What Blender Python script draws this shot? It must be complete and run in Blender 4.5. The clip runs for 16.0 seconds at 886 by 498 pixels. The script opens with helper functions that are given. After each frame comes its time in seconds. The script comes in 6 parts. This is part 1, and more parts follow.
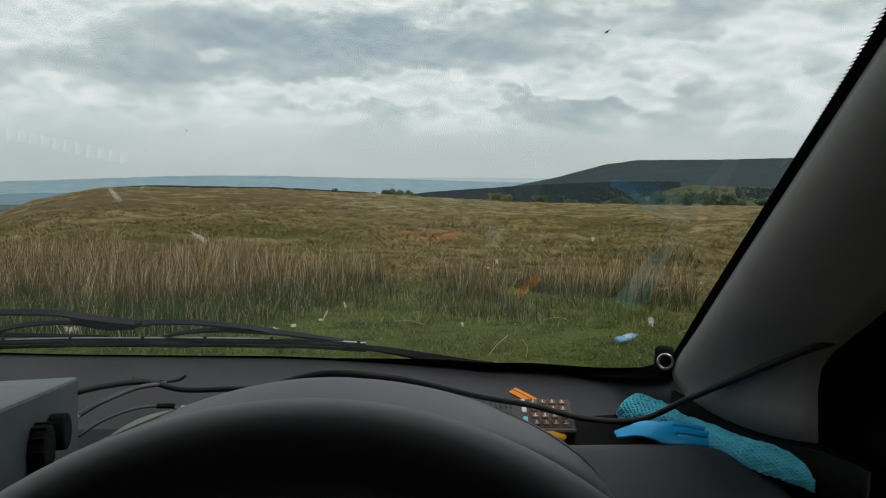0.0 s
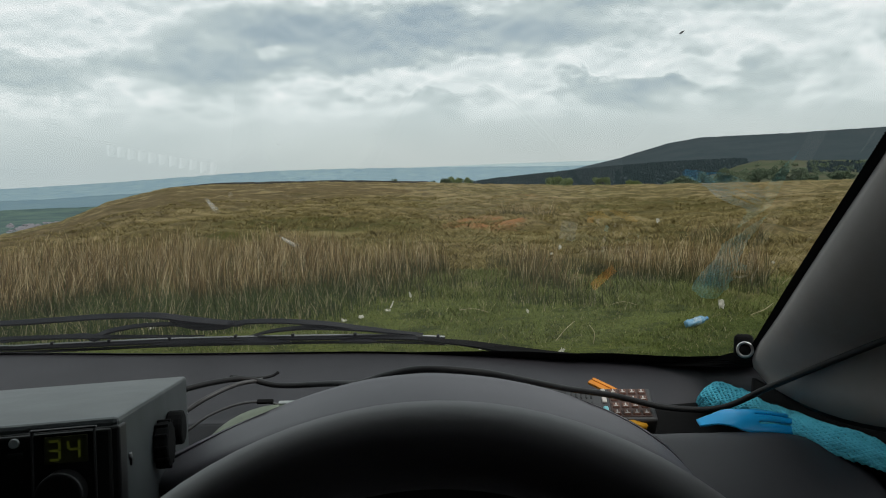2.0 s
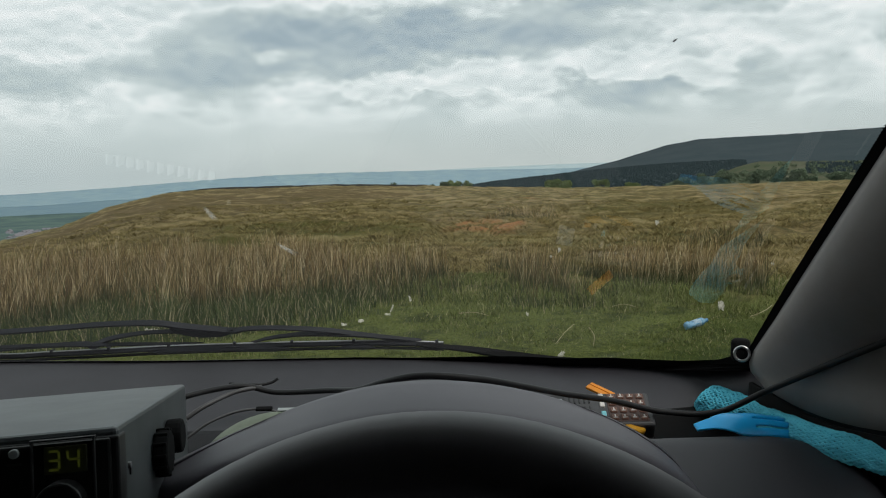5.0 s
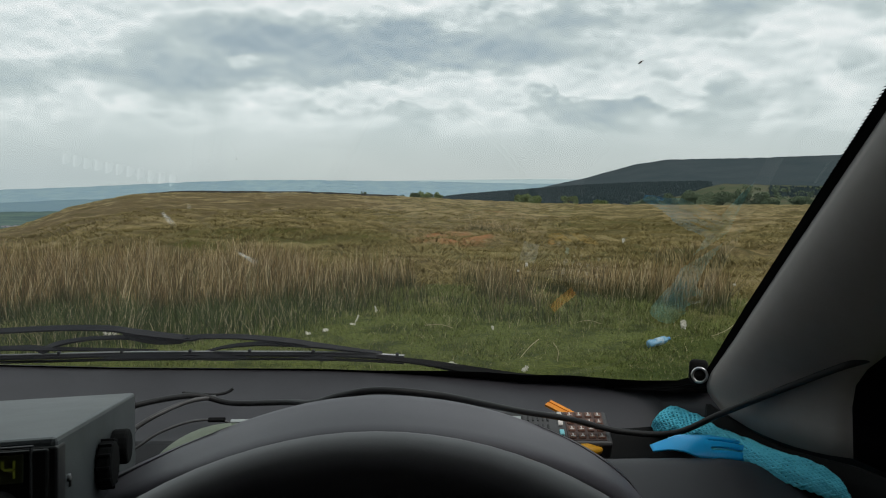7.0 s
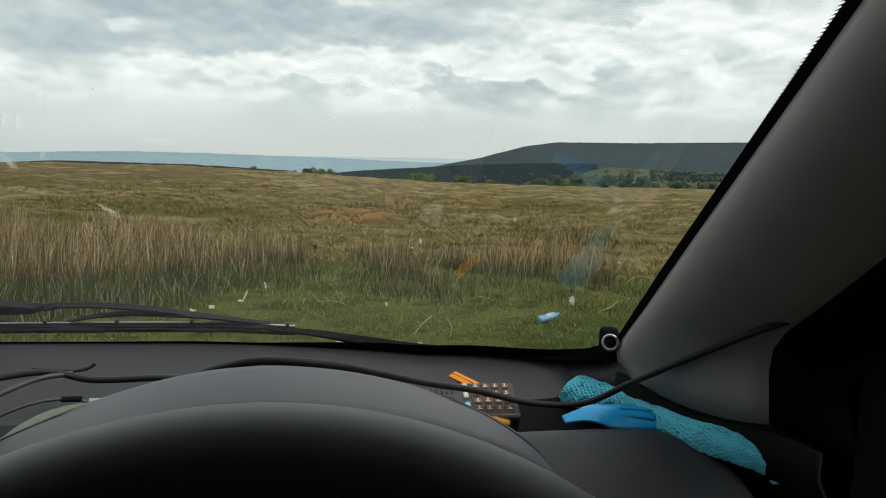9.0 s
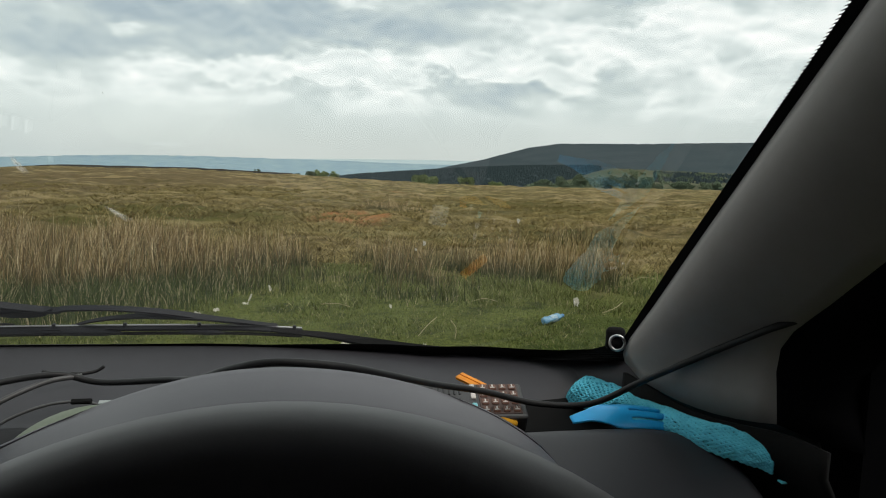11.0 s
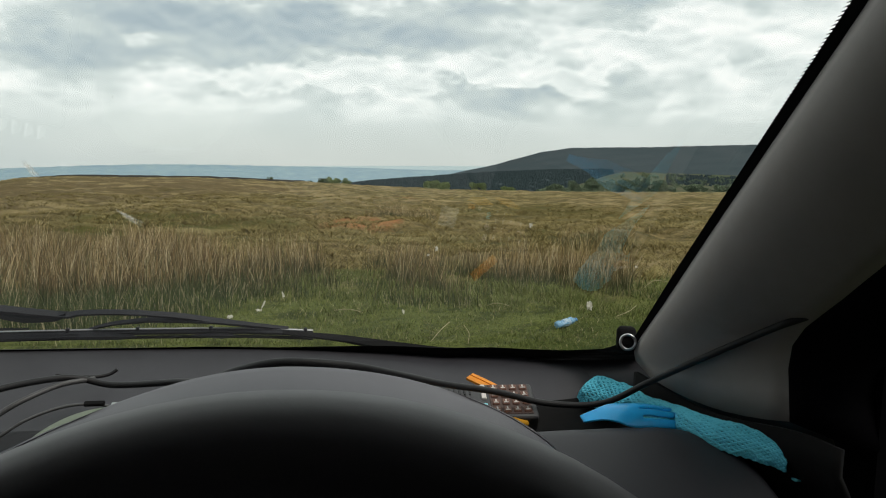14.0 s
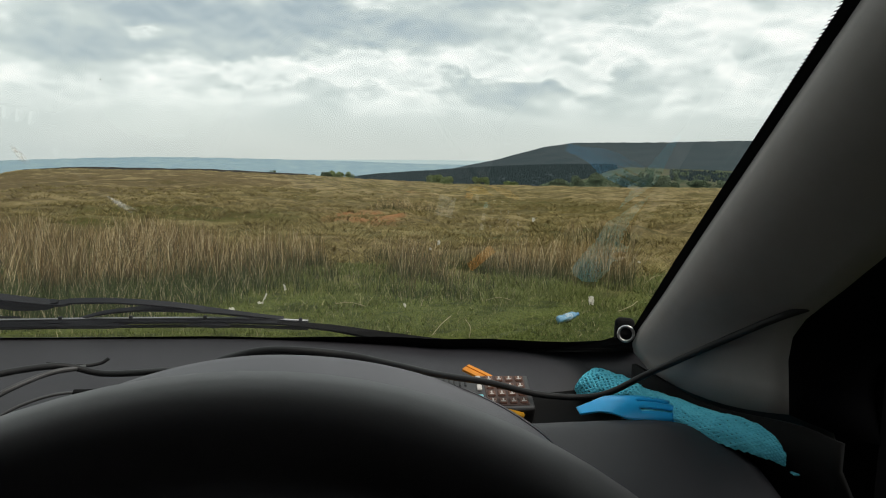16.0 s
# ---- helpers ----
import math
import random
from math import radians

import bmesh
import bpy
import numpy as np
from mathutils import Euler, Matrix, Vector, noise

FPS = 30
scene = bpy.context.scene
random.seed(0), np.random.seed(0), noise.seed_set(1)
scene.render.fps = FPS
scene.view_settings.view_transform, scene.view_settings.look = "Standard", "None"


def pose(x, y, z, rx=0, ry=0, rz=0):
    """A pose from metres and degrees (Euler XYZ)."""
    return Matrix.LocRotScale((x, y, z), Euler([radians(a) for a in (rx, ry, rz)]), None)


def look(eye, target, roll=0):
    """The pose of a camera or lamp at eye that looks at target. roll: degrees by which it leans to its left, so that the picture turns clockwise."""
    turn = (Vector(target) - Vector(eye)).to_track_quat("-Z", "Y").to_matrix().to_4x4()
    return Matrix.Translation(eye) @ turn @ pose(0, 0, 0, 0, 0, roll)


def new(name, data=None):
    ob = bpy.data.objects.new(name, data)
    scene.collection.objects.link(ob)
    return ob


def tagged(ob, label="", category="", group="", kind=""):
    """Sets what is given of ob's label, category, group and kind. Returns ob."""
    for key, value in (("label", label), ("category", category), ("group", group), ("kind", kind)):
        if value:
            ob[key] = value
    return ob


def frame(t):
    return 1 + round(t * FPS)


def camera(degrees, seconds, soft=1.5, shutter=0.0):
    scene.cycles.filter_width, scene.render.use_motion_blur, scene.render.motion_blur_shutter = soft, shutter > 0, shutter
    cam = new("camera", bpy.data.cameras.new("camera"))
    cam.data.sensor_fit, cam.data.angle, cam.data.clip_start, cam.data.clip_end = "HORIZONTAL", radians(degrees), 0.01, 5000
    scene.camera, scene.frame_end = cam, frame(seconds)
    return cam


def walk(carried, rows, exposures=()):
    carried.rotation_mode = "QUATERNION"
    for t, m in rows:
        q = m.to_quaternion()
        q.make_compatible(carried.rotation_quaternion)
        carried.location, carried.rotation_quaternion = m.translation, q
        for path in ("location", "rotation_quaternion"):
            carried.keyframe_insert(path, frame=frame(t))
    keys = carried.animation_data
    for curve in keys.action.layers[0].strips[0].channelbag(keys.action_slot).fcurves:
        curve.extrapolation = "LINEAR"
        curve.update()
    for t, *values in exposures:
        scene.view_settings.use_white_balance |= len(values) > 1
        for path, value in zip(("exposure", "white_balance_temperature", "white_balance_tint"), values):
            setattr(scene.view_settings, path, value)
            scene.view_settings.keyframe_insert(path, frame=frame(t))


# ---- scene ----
cam = camera(62.0, 16.0, soft=1.1)
PATH = [
    (0, (0.0226, 0.0329, 1.5326), (0.1863, 2.0166, 1.337), 1.14),
    (0.2, (0.0221, 0.0324, 1.5333), (0.1841, 2.0152, 1.3278), 0.52),
    (0.5, (0.0114, 0.0503, 1.5419), (0.1495, 2.0297, 1.2912), 0.24),
    (0.8, (-0.0056, 0.0565, 1.5402), (0.0843, 2.0381, 1.2853), 1.85),
    (1, (0.0013, 0.0371, 1.5383), (0.0255, 2.0236, 1.3077), 1.08),
    (1.2, (0.0025, 0.0386, 1.5314), (0.0067, 2.0247, 1.2961), 0.50),
    (1.5, (0.0038, 0.0409, 1.5211), (-0.0177, 2.024, 1.263), 0.14),
    (1.7, (-0.004, 0.0252, 1.527), (-0.0065, 2.0088, 1.2717), -0.44),
    (2, (-0.0003, 0.0037, 1.5487), (-0.0018, 1.9905, 1.3193), -1.24),
    (2.5, (0.0115, 0.0008, 1.5592), (-0.0042, 1.9898, 1.3497), -2.43),
    (3, (0.0072, -0.0076, 1.5603), (-0.0081, 1.9814, 1.3514), -2.16),
    (3.5, (0.0018, -0.0047, 1.5521), (-0.0095, 1.9834, 1.3348), -1.38),
    (4, (0.0015, -0.0028, 1.5532), (-0.0061, 1.9849, 1.3315), -1.58),
    (6.5, (0.005, 0.0029, 1.553), (0.0382, 1.992, 1.3473), -0.72),
    (7, (0.0099, 0.0078, 1.5547), (0.0954, 1.9968, 1.3639), 0.44),
    (7.1, (0.0183, 0.0211, 1.5486), (0.1403, 2.0072, 1.3478), 0.89),
    (7.2, (0.0227, 0.025, 1.5505), (0.1988, 2.0062, 1.3406), 1.14),
    (7.3, (0.0255, 0.0259, 1.5561), (0.2338, 2.003, 1.3378), 0.35),
    (7.4, (0.0401, 0.0206, 1.5601), (0.2869, 1.9931, 1.3401), 0.94),
    (7.5, (0.0406, 0.0271, 1.5715), (0.4083, 1.9792, 1.3397), 1.52),
    (7.6, (0.0523, 0.0385, 1.5748), (0.4588, 1.9884, 1.3933), 2.33),
    (7.7, (0.0621, 0.051, 1.5659), (0.5349, 1.9884, 1.4149), 2.61),
    (7.8, (0.0549, 0.0449, 1.5647), (0.5781, 1.9651, 1.3671), 4.22),
    (7.9, (0.0388, 0.0441, 1.5558), (0.5442, 1.9681, 1.3492), 3.85),
    (8, (0.0305, 0.0506, 1.5483), (0.5103, 1.9802, 1.3328), 3.43),
    (8.2, (0.0221, 0.0716, 1.5374), (0.4728, 2.0067, 1.3091), 2.53),
    (8.5, (0.0125, 0.0822, 1.5286), (0.4211, 2.0282, 1.3135), 2.27),
    (9, (0.0089, 0.0901, 1.5228), (0.3819, 2.0398, 1.279), 1.97),
    (11.5, (0.0039, 0.0878, 1.5221), (0.3649, 2.0404, 1.2836), 1.57),
    (12, (0.0036, 0.0881, 1.5199), (0.3591, 2.0406, 1.2723), 1.38),
    (12.5, (0.0131, 0.0878, 1.5161), (0.3579, 2.0421, 1.2674), 1.24),
    (13, (0.0095, 0.081, 1.5181), (0.3661, 2.0319, 1.2598), 1.00),
    (13.5, (0.0135, 0.0897, 1.5156), (0.369, 2.042, 1.2665), 0.95),
    (14, (0.0088, 0.0853, 1.5167), (0.3385, 2.0452, 1.2921), 0.95),
    (14.5, (0.0156, 0.0997, 1.5105), (0.3372, 2.061, 1.2871), 0.78),
    (15, (0.0229, 0.0999, 1.5096), (0.3445, 2.0595, 1.2713), 1.06),
    (15.5, (0.0222, 0.0994, 1.5092), (0.3444, 2.0583, 1.2665), 1.14),
    (16, (0.0188, 0.096, 1.5093), (0.3414, 2.0552, 1.2693), 1.26),
]
walk(cam, [(t, look(e, a, r)) for t, e, a, r in PATH], exposures=[(0, -0.21, 6440, 10), (0.5, -0.18, 6440, 10), (1.1, -0.10, 6440, 10), (7.4, -0.12, 6440, 10), (8, 0.04, 6560, 10), (9, 0.12, 6640, 10), (16, 0.12, 6740, 10)])

# ---------- world and sun ----------
def math_node(nt, op, a, b=None, clamp=False):
    n = nt.nodes.new("ShaderNodeMath")
    n.operation, n.use_clamp = op, clamp
    for i, v in enumerate((a, b)):
        if v is None:
            continue
        if isinstance(v, (int, float)):
            n.inputs[i].default_value = v
        else:
            nt.links.new(v, n.inputs[i])
    return n.outputs[0]


def ramp_node(nt, fac, stops, interp="LINEAR"):
    n = nt.nodes.new("ShaderNodeValToRGB")
    n.color_ramp.interpolation = interp
    el = n.color_ramp.elements
    while len(el) < len(stops):
        el.new(0.5)
    for e, (p, c) in zip(el, stops):
        e.position, e.color = p, (*c, 1)
    nt.links.new(fac, n.inputs[0])
    return n.outputs[0]


def noise_node(nt, vec, scale, detail=4.0, rough=0.55, dist=0.0):
    n = nt.nodes.new("ShaderNodeTexNoise")
    n.inputs["Scale"].default_value = scale
    n.inputs["Detail"].default_value = detail
    n.inputs["Roughness"].default_value = rough
    n.inputs["Distortion"].default_value = dist
    if vec is not None:
        nt.links.new(vec, n.inputs["Vector"])
    return n.outputs[0]


def mix_rgb(nt, fac, a, b, kind="MIX"):
    n = nt.nodes.new("ShaderNodeMix")
    n.data_type, n.blend_type = "RGBA", kind
    for sock, v in ((n.inputs[0], fac), (n.inputs[6], a), (n.inputs[7], b)):
        if isinstance(v, (int, float)):
            sock.default_value = v
        elif isinstance(v, tuple):
            sock.default_value = (*v, 1)
        else:
            nt.links.new(v, sock)
    return n.outputs[2]


SUN_AZ, SUN_EL = 140.0, 56.0


def build_world():
    w = bpy.data.worlds.new("overcast_sky")
    scene.world = w
    w.use_nodes = True
    nt = w.node_tree
    nt.nodes.clear()
    tc = nt.nodes.new("ShaderNodeTexCoord")
    sep = nt.nodes.new("ShaderNodeSeparateXYZ")
    nt.links.new(tc.outputs["Generated"], sep.inputs[0])
    X, Y, Z = sep.outputs
    M = lambda op, a, b=None, c=False: math_node(nt, op, a, b, c)
    az = M("MULTIPLY", M("ARCTAN2", X, Y), 57.2958)
    el = M("MULTIPLY", M("ARCSINE", Z), 57.2958)
    comb = nt.nodes.new("ShaderNodeCombineXYZ")
    nt.links.new(az, comb.inputs[0])
    nt.links.new(M("MULTIPLY", el, 2.1), comb.inputs[1])
    vec = comb.outputs[0]
    n_big = noise_node(nt, vec, 0.07, 3, 0.5)
    n_mid = noise_node(nt, vec, 0.15, 6, 0.56, 0.2)
    n_fine = noise_node(nt, vec, 0.65, 4, 0.55)
    # ragged coordinates for the single cloud masses
    waz = M("ADD", az, M("MULTIPLY", M("SUBTRACT", noise_node(nt, vec, 0.30, 7, 0.62), 0.5), 8.0))
    wel = M("ADD", el, M("MULTIPLY", M("SUBTRACT", noise_node(nt, vec, 0.24, 7, 0.62), 0.5), 5.0))

    def mass(a, e, sa, se, gain):
        p = M("POWER", M("ABSOLUTE", M("DIVIDE", M("SUBTRACT", waz, a), sa)), 2.0)
        q = M("POWER", M("ABSOLUTE", M("DIVIDE", M("SUBTRACT", wel, e), se)), 2.0)
        # thickest in the middle, with a long ragged edge
        return M("DIVIDE", gain * 1.15, M("ADD", 1.0, M("POWER", M("MULTIPLY", M("ADD", p, q), 0.75), 1.6)))

    rise = M("DIVIDE", M("SUBTRACT", el, 2.4), 2.6, True)
    # depth of cloud: heaps of noise, thicker where the large masses lie
    d = M("ADD", 0.47, M("MULTIPLY", M("SUBTRACT", n_mid, 0.5), 0.85))
    d = M("ADD", d, M("MULTIPLY", M("SUBTRACT", n_fine, 0.5), 0.13))
    # rounded heaps
    warp = nt.nodes.new("ShaderNodeVectorMath")
    warp.operation = "MULTIPLY_ADD"
    nz = nt.nodes.new("ShaderNodeTexNoise")
    nz.inputs["Scale"].default_value, nz.inputs["Detail"].default_value = 0.5, 4
    nt.links.new(vec, nz.inputs["Vector"])
    nt.links.new(nz.outputs[1], warp.inputs[0])
    warp.inputs[1].default_value = (5.0, 4.0, 0.0)
    nt.links.new(vec, warp.inputs[2])
    for size, gain in ((0.15, 0.28), (0.40, 0.13)):
        vo = nt.nodes.new("ShaderNodeTexVoronoi")
        vo.voronoi_dimensions, vo.feature = "2D", "SMOOTH_F1"
        vo.inputs["Scale"].default_value = size
        vo.inputs["Smoothness"].default_value = 0.35
        nt.links.new(warp.outputs[0], vo.inputs["Vector"])
        d = M("ADD", d, M("MULTIPLY", M("SUBTRACT", 0.45, vo.outputs["Distance"]), gain))
    for args in ((-6, 9.8, 11, 1.5, 0.42), (-16, 7.2, 7, 1.0, 0.32), (4, 9.8, 6, 1.3, 0.16), (-31, 5.6, 5, 1.6, 0.12), (14.5, 5.3, 4.4, 0.9, 0.40),
                 (27, 6.8, 6, 0.9, 0.16), (18.6, 8.0, 2.4, 0.8, 0.18), (13, 11.8, 4, 1.0, 0.20), (1.5, 5.1, 5.5, 0.6, 0.12), (27, 11.8, 9, 1.0, 0.15),
                 (-27, 9.4, 7, 1.8, -0.24), (-3, 6.5, 8, 0.7, -0.20), (20, 6.9, 7, 0.9, -0.20), (24, 9.2, 8, 1.2, -0.20), (8, 7.4, 7, 1.0, -0.16),
                 (-13, 8.3, 2.2, 0.35, -0.20), (16.5, 6.6, 3.6, 0.45, -0.24), (-1.0, 6.0, 4.0, 0.35, -0.22), (-26, 4.1, 8, 0.6, -0.10), (6, 12.8, 14, 1.0, -0.15), (-24, 12.6, 10, 1.2, -0.15)):
        d = M("ADD", d, mass(*args))
    # thin cloud pale, bright just at the heaps' edges, thick cloud dull
    body = ramp_node(nt, d, [(0.0, (0.70,) * 3), (0.26, (0.77,) * 3), (0.42, (0.87,) * 3), (0.475, (0.74,) * 3), (0.60, (0.565,) * 3), (0.82, (0.42,) * 3), (1.0, (0.33,) * 3)])
    # tops of the heaps lit, undersides dull
    up = nt.nodes.new("ShaderNodeVectorMath")
    up.operation = "ADD"
    up.inputs[1].default_value = (0.0, 0.9, 0.0)
    nt.links.new(vec, up.inputs[0])
    lit = M("SUBTRACT", n_mid, noise_node(nt, up.outputs[0], 0.15, 6, 0.56, 0.2))
    body = M("ADD", body, M("MULTIPLY", lit, 1.2))
    haze = M("ADD", 0.62, M("MULTIPLY", M("SUBTRACT", n_big, 0.5), 0.25))
    v = M("ADD", M("MULTIPLY", body, rise), M("MULTIPLY", haze, M("SUBTRACT", 1.0, rise)))
    v = M("ADD", v, M("MULTIPLY", M("SUBTRACT", n_big, 0.5), 0.18))
    col = ramp_node(nt, v, [(0.0, (0.265, 0.34, 0.38)), (0.30, (0.382, 0.463, 0.50)), (0.55, (0.552, 0.624, 0.612)), (0.78, (0.775, 0.83, 0.808)), (1.0, (0.97, 0.98, 0.95))])
    # faintly warmer and duller just over the horizon
    low = M("SUBTRACT", 1.0, M("DIVIDE", M("ABSOLUTE", el), 4.0), True)
    tone = ramp_node(nt, M("DIVIDE", M("ADD", az, 32.0), 64.0, True), [(0.0, (0.50, 0.580, 0.590)), (0.45, (0.555, 0.590, 0.560)), (1.0, (0.535, 0.575, 0.555))])
    col = mix_rgb(nt, M("MULTIPLY", low, 0.65), col, tone)
    sky = nt.nodes.new("ShaderNodeTexSky")
    sky.sky_type, sky.sun_disc = "NISHITA", False
    sky.sun_elevation, sky.sun_rotation = radians(SUN_EL), radians(SUN_AZ)
    blue = mix_rgb(nt, 1.0, sky.outputs[0], (0.10, 0.10, 0.10), "MULTIPLY")
    col = mix_rgb(nt, 0.06, col, blue)
    bg = nt.nodes.new("ShaderNodeBackground")
    bg.inputs["Strength"].default_value = 1.18
    nt.links.new(col, bg.inputs["Color"])
    out = nt.nodes.new("ShaderNodeOutputWorld")
    nt.links.new(bg.outputs[0], out.inputs[0])


build_world()
sun_data = bpy.data.lights.new("sun", "SUN")
sun_data.energy, sun_data.angle, sun_data.color = 1.8, radians(25), (1.0, 0.96, 0.9)
sun = new("sun", sun_data)
sun.matrix_world = look((0, 0, 0), (-math.sin(radians(SUN_AZ)) * math.cos(radians(SUN_EL)), -math.cos(radians(SUN_AZ)) * math.cos(radians(SUN_EL)), -math.sin(radians(SUN_EL))))


# ---------- materials ----------
def material(name, base, rough=0.6, other=None, scale=20.0, metal=0.0, bump=0.0, bump_scale=400.0, grime=0.0, spec=0.5, island=None, obj_random=0.0):
    """Base colour blended towards `other` by a two-scale noise, with fine relief."""
    m = bpy.data.materials.new(name)
    m.use_nodes = True
    nt = m.node_tree
    b = nt.nodes["Principled BSDF"]
    b.inputs["Metallic"].default_value = metal
    b.inputs["Specular IOR Level"].default_value = spec
    tc = nt.nodes.new("ShaderNodeTexCoord")
    vec = tc.outputs["Object"]
    if other is None:
        other = tuple(c * 0.72 for c in base)
    big = noise_node(nt, vec, scale, 5, 0.6)
    fine = noise_node(nt, vec, scale * 9, 3, 0.6)
    fac = math_node(nt, "ADD", math_node(nt, "MULTIPLY", big, 0.75), math_node(nt, "MULTIPLY", fine, 0.25))
    fac = ramp_node(nt, fac, [(0.36, (0, 0, 0)), (0.64, (1, 1, 1))])
    col = mix_rgb(nt, fac, base, other)
    if island:
        geo = nt.nodes.new("ShaderNodeNewGeometry")
        col = mix_rgb(nt, 0.7, col, ramp_node(nt, geo.outputs["Random Per Island"], island))
    if obj_random:
        info = nt.nodes.new("ShaderNodeObjectInfo")
        col = mix_rgb(nt, math_node(nt, "MULTIPLY", info.outputs["Random"], obj_random), col, other)
    nt.links.new(col, b.inputs["Base Color"])
    r = math_node(nt, "ADD", rough - 0.08, math_node(nt, "MULTIPLY", big, 0.16), True)
    nt.links.new(r, b.inputs["Roughness"])
    if bump:
        bn = nt.nodes.new("ShaderNodeBump")
        bn.inputs["Strength"].default_value = bump
        bn.inputs["Distance"].default_value = 0.4 / bump_scale
        nt.links.new(noise_node(nt, vec, bump_scale, 3, 0.6), bn.inputs["Height"])
        nt.links.new(bn.outputs[0], b.inputs["Normal"])
    return m


def grass_material(name, low, high, z0, z1, tint, share=0.6, foot=False):
    """Blades that are green near the root and straw-coloured towards the tip, each a little different."""
    m = bpy.data.materials.new(name)
    m.use_nodes = True
    nt = m.node_tree
    b = nt.nodes["Principled BSDF"]
    b.inputs["Roughness"].default_value = 0.75
    b.inputs["Specular IOR Level"].default_value = 0.2
    uv = nt.nodes.new("ShaderNodeUVMap")
    sep = nt.nodes.new("ShaderNodeSeparateXYZ")
    nt.links.new(uv.outputs[0], sep.inputs[0])
    geo = nt.nodes.new("ShaderNodeNewGeometry")
    tc = nt.nodes.new("ShaderNodeTexCoord")
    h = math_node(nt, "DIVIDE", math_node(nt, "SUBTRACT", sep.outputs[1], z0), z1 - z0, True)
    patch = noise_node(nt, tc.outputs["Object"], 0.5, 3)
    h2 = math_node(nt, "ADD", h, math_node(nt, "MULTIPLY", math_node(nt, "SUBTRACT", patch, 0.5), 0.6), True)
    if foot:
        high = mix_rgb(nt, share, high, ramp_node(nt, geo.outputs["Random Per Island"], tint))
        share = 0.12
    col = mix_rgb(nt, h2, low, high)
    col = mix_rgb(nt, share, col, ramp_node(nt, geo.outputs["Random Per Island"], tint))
    nt.links.new(col, b.inputs["Base Color"])
    return m


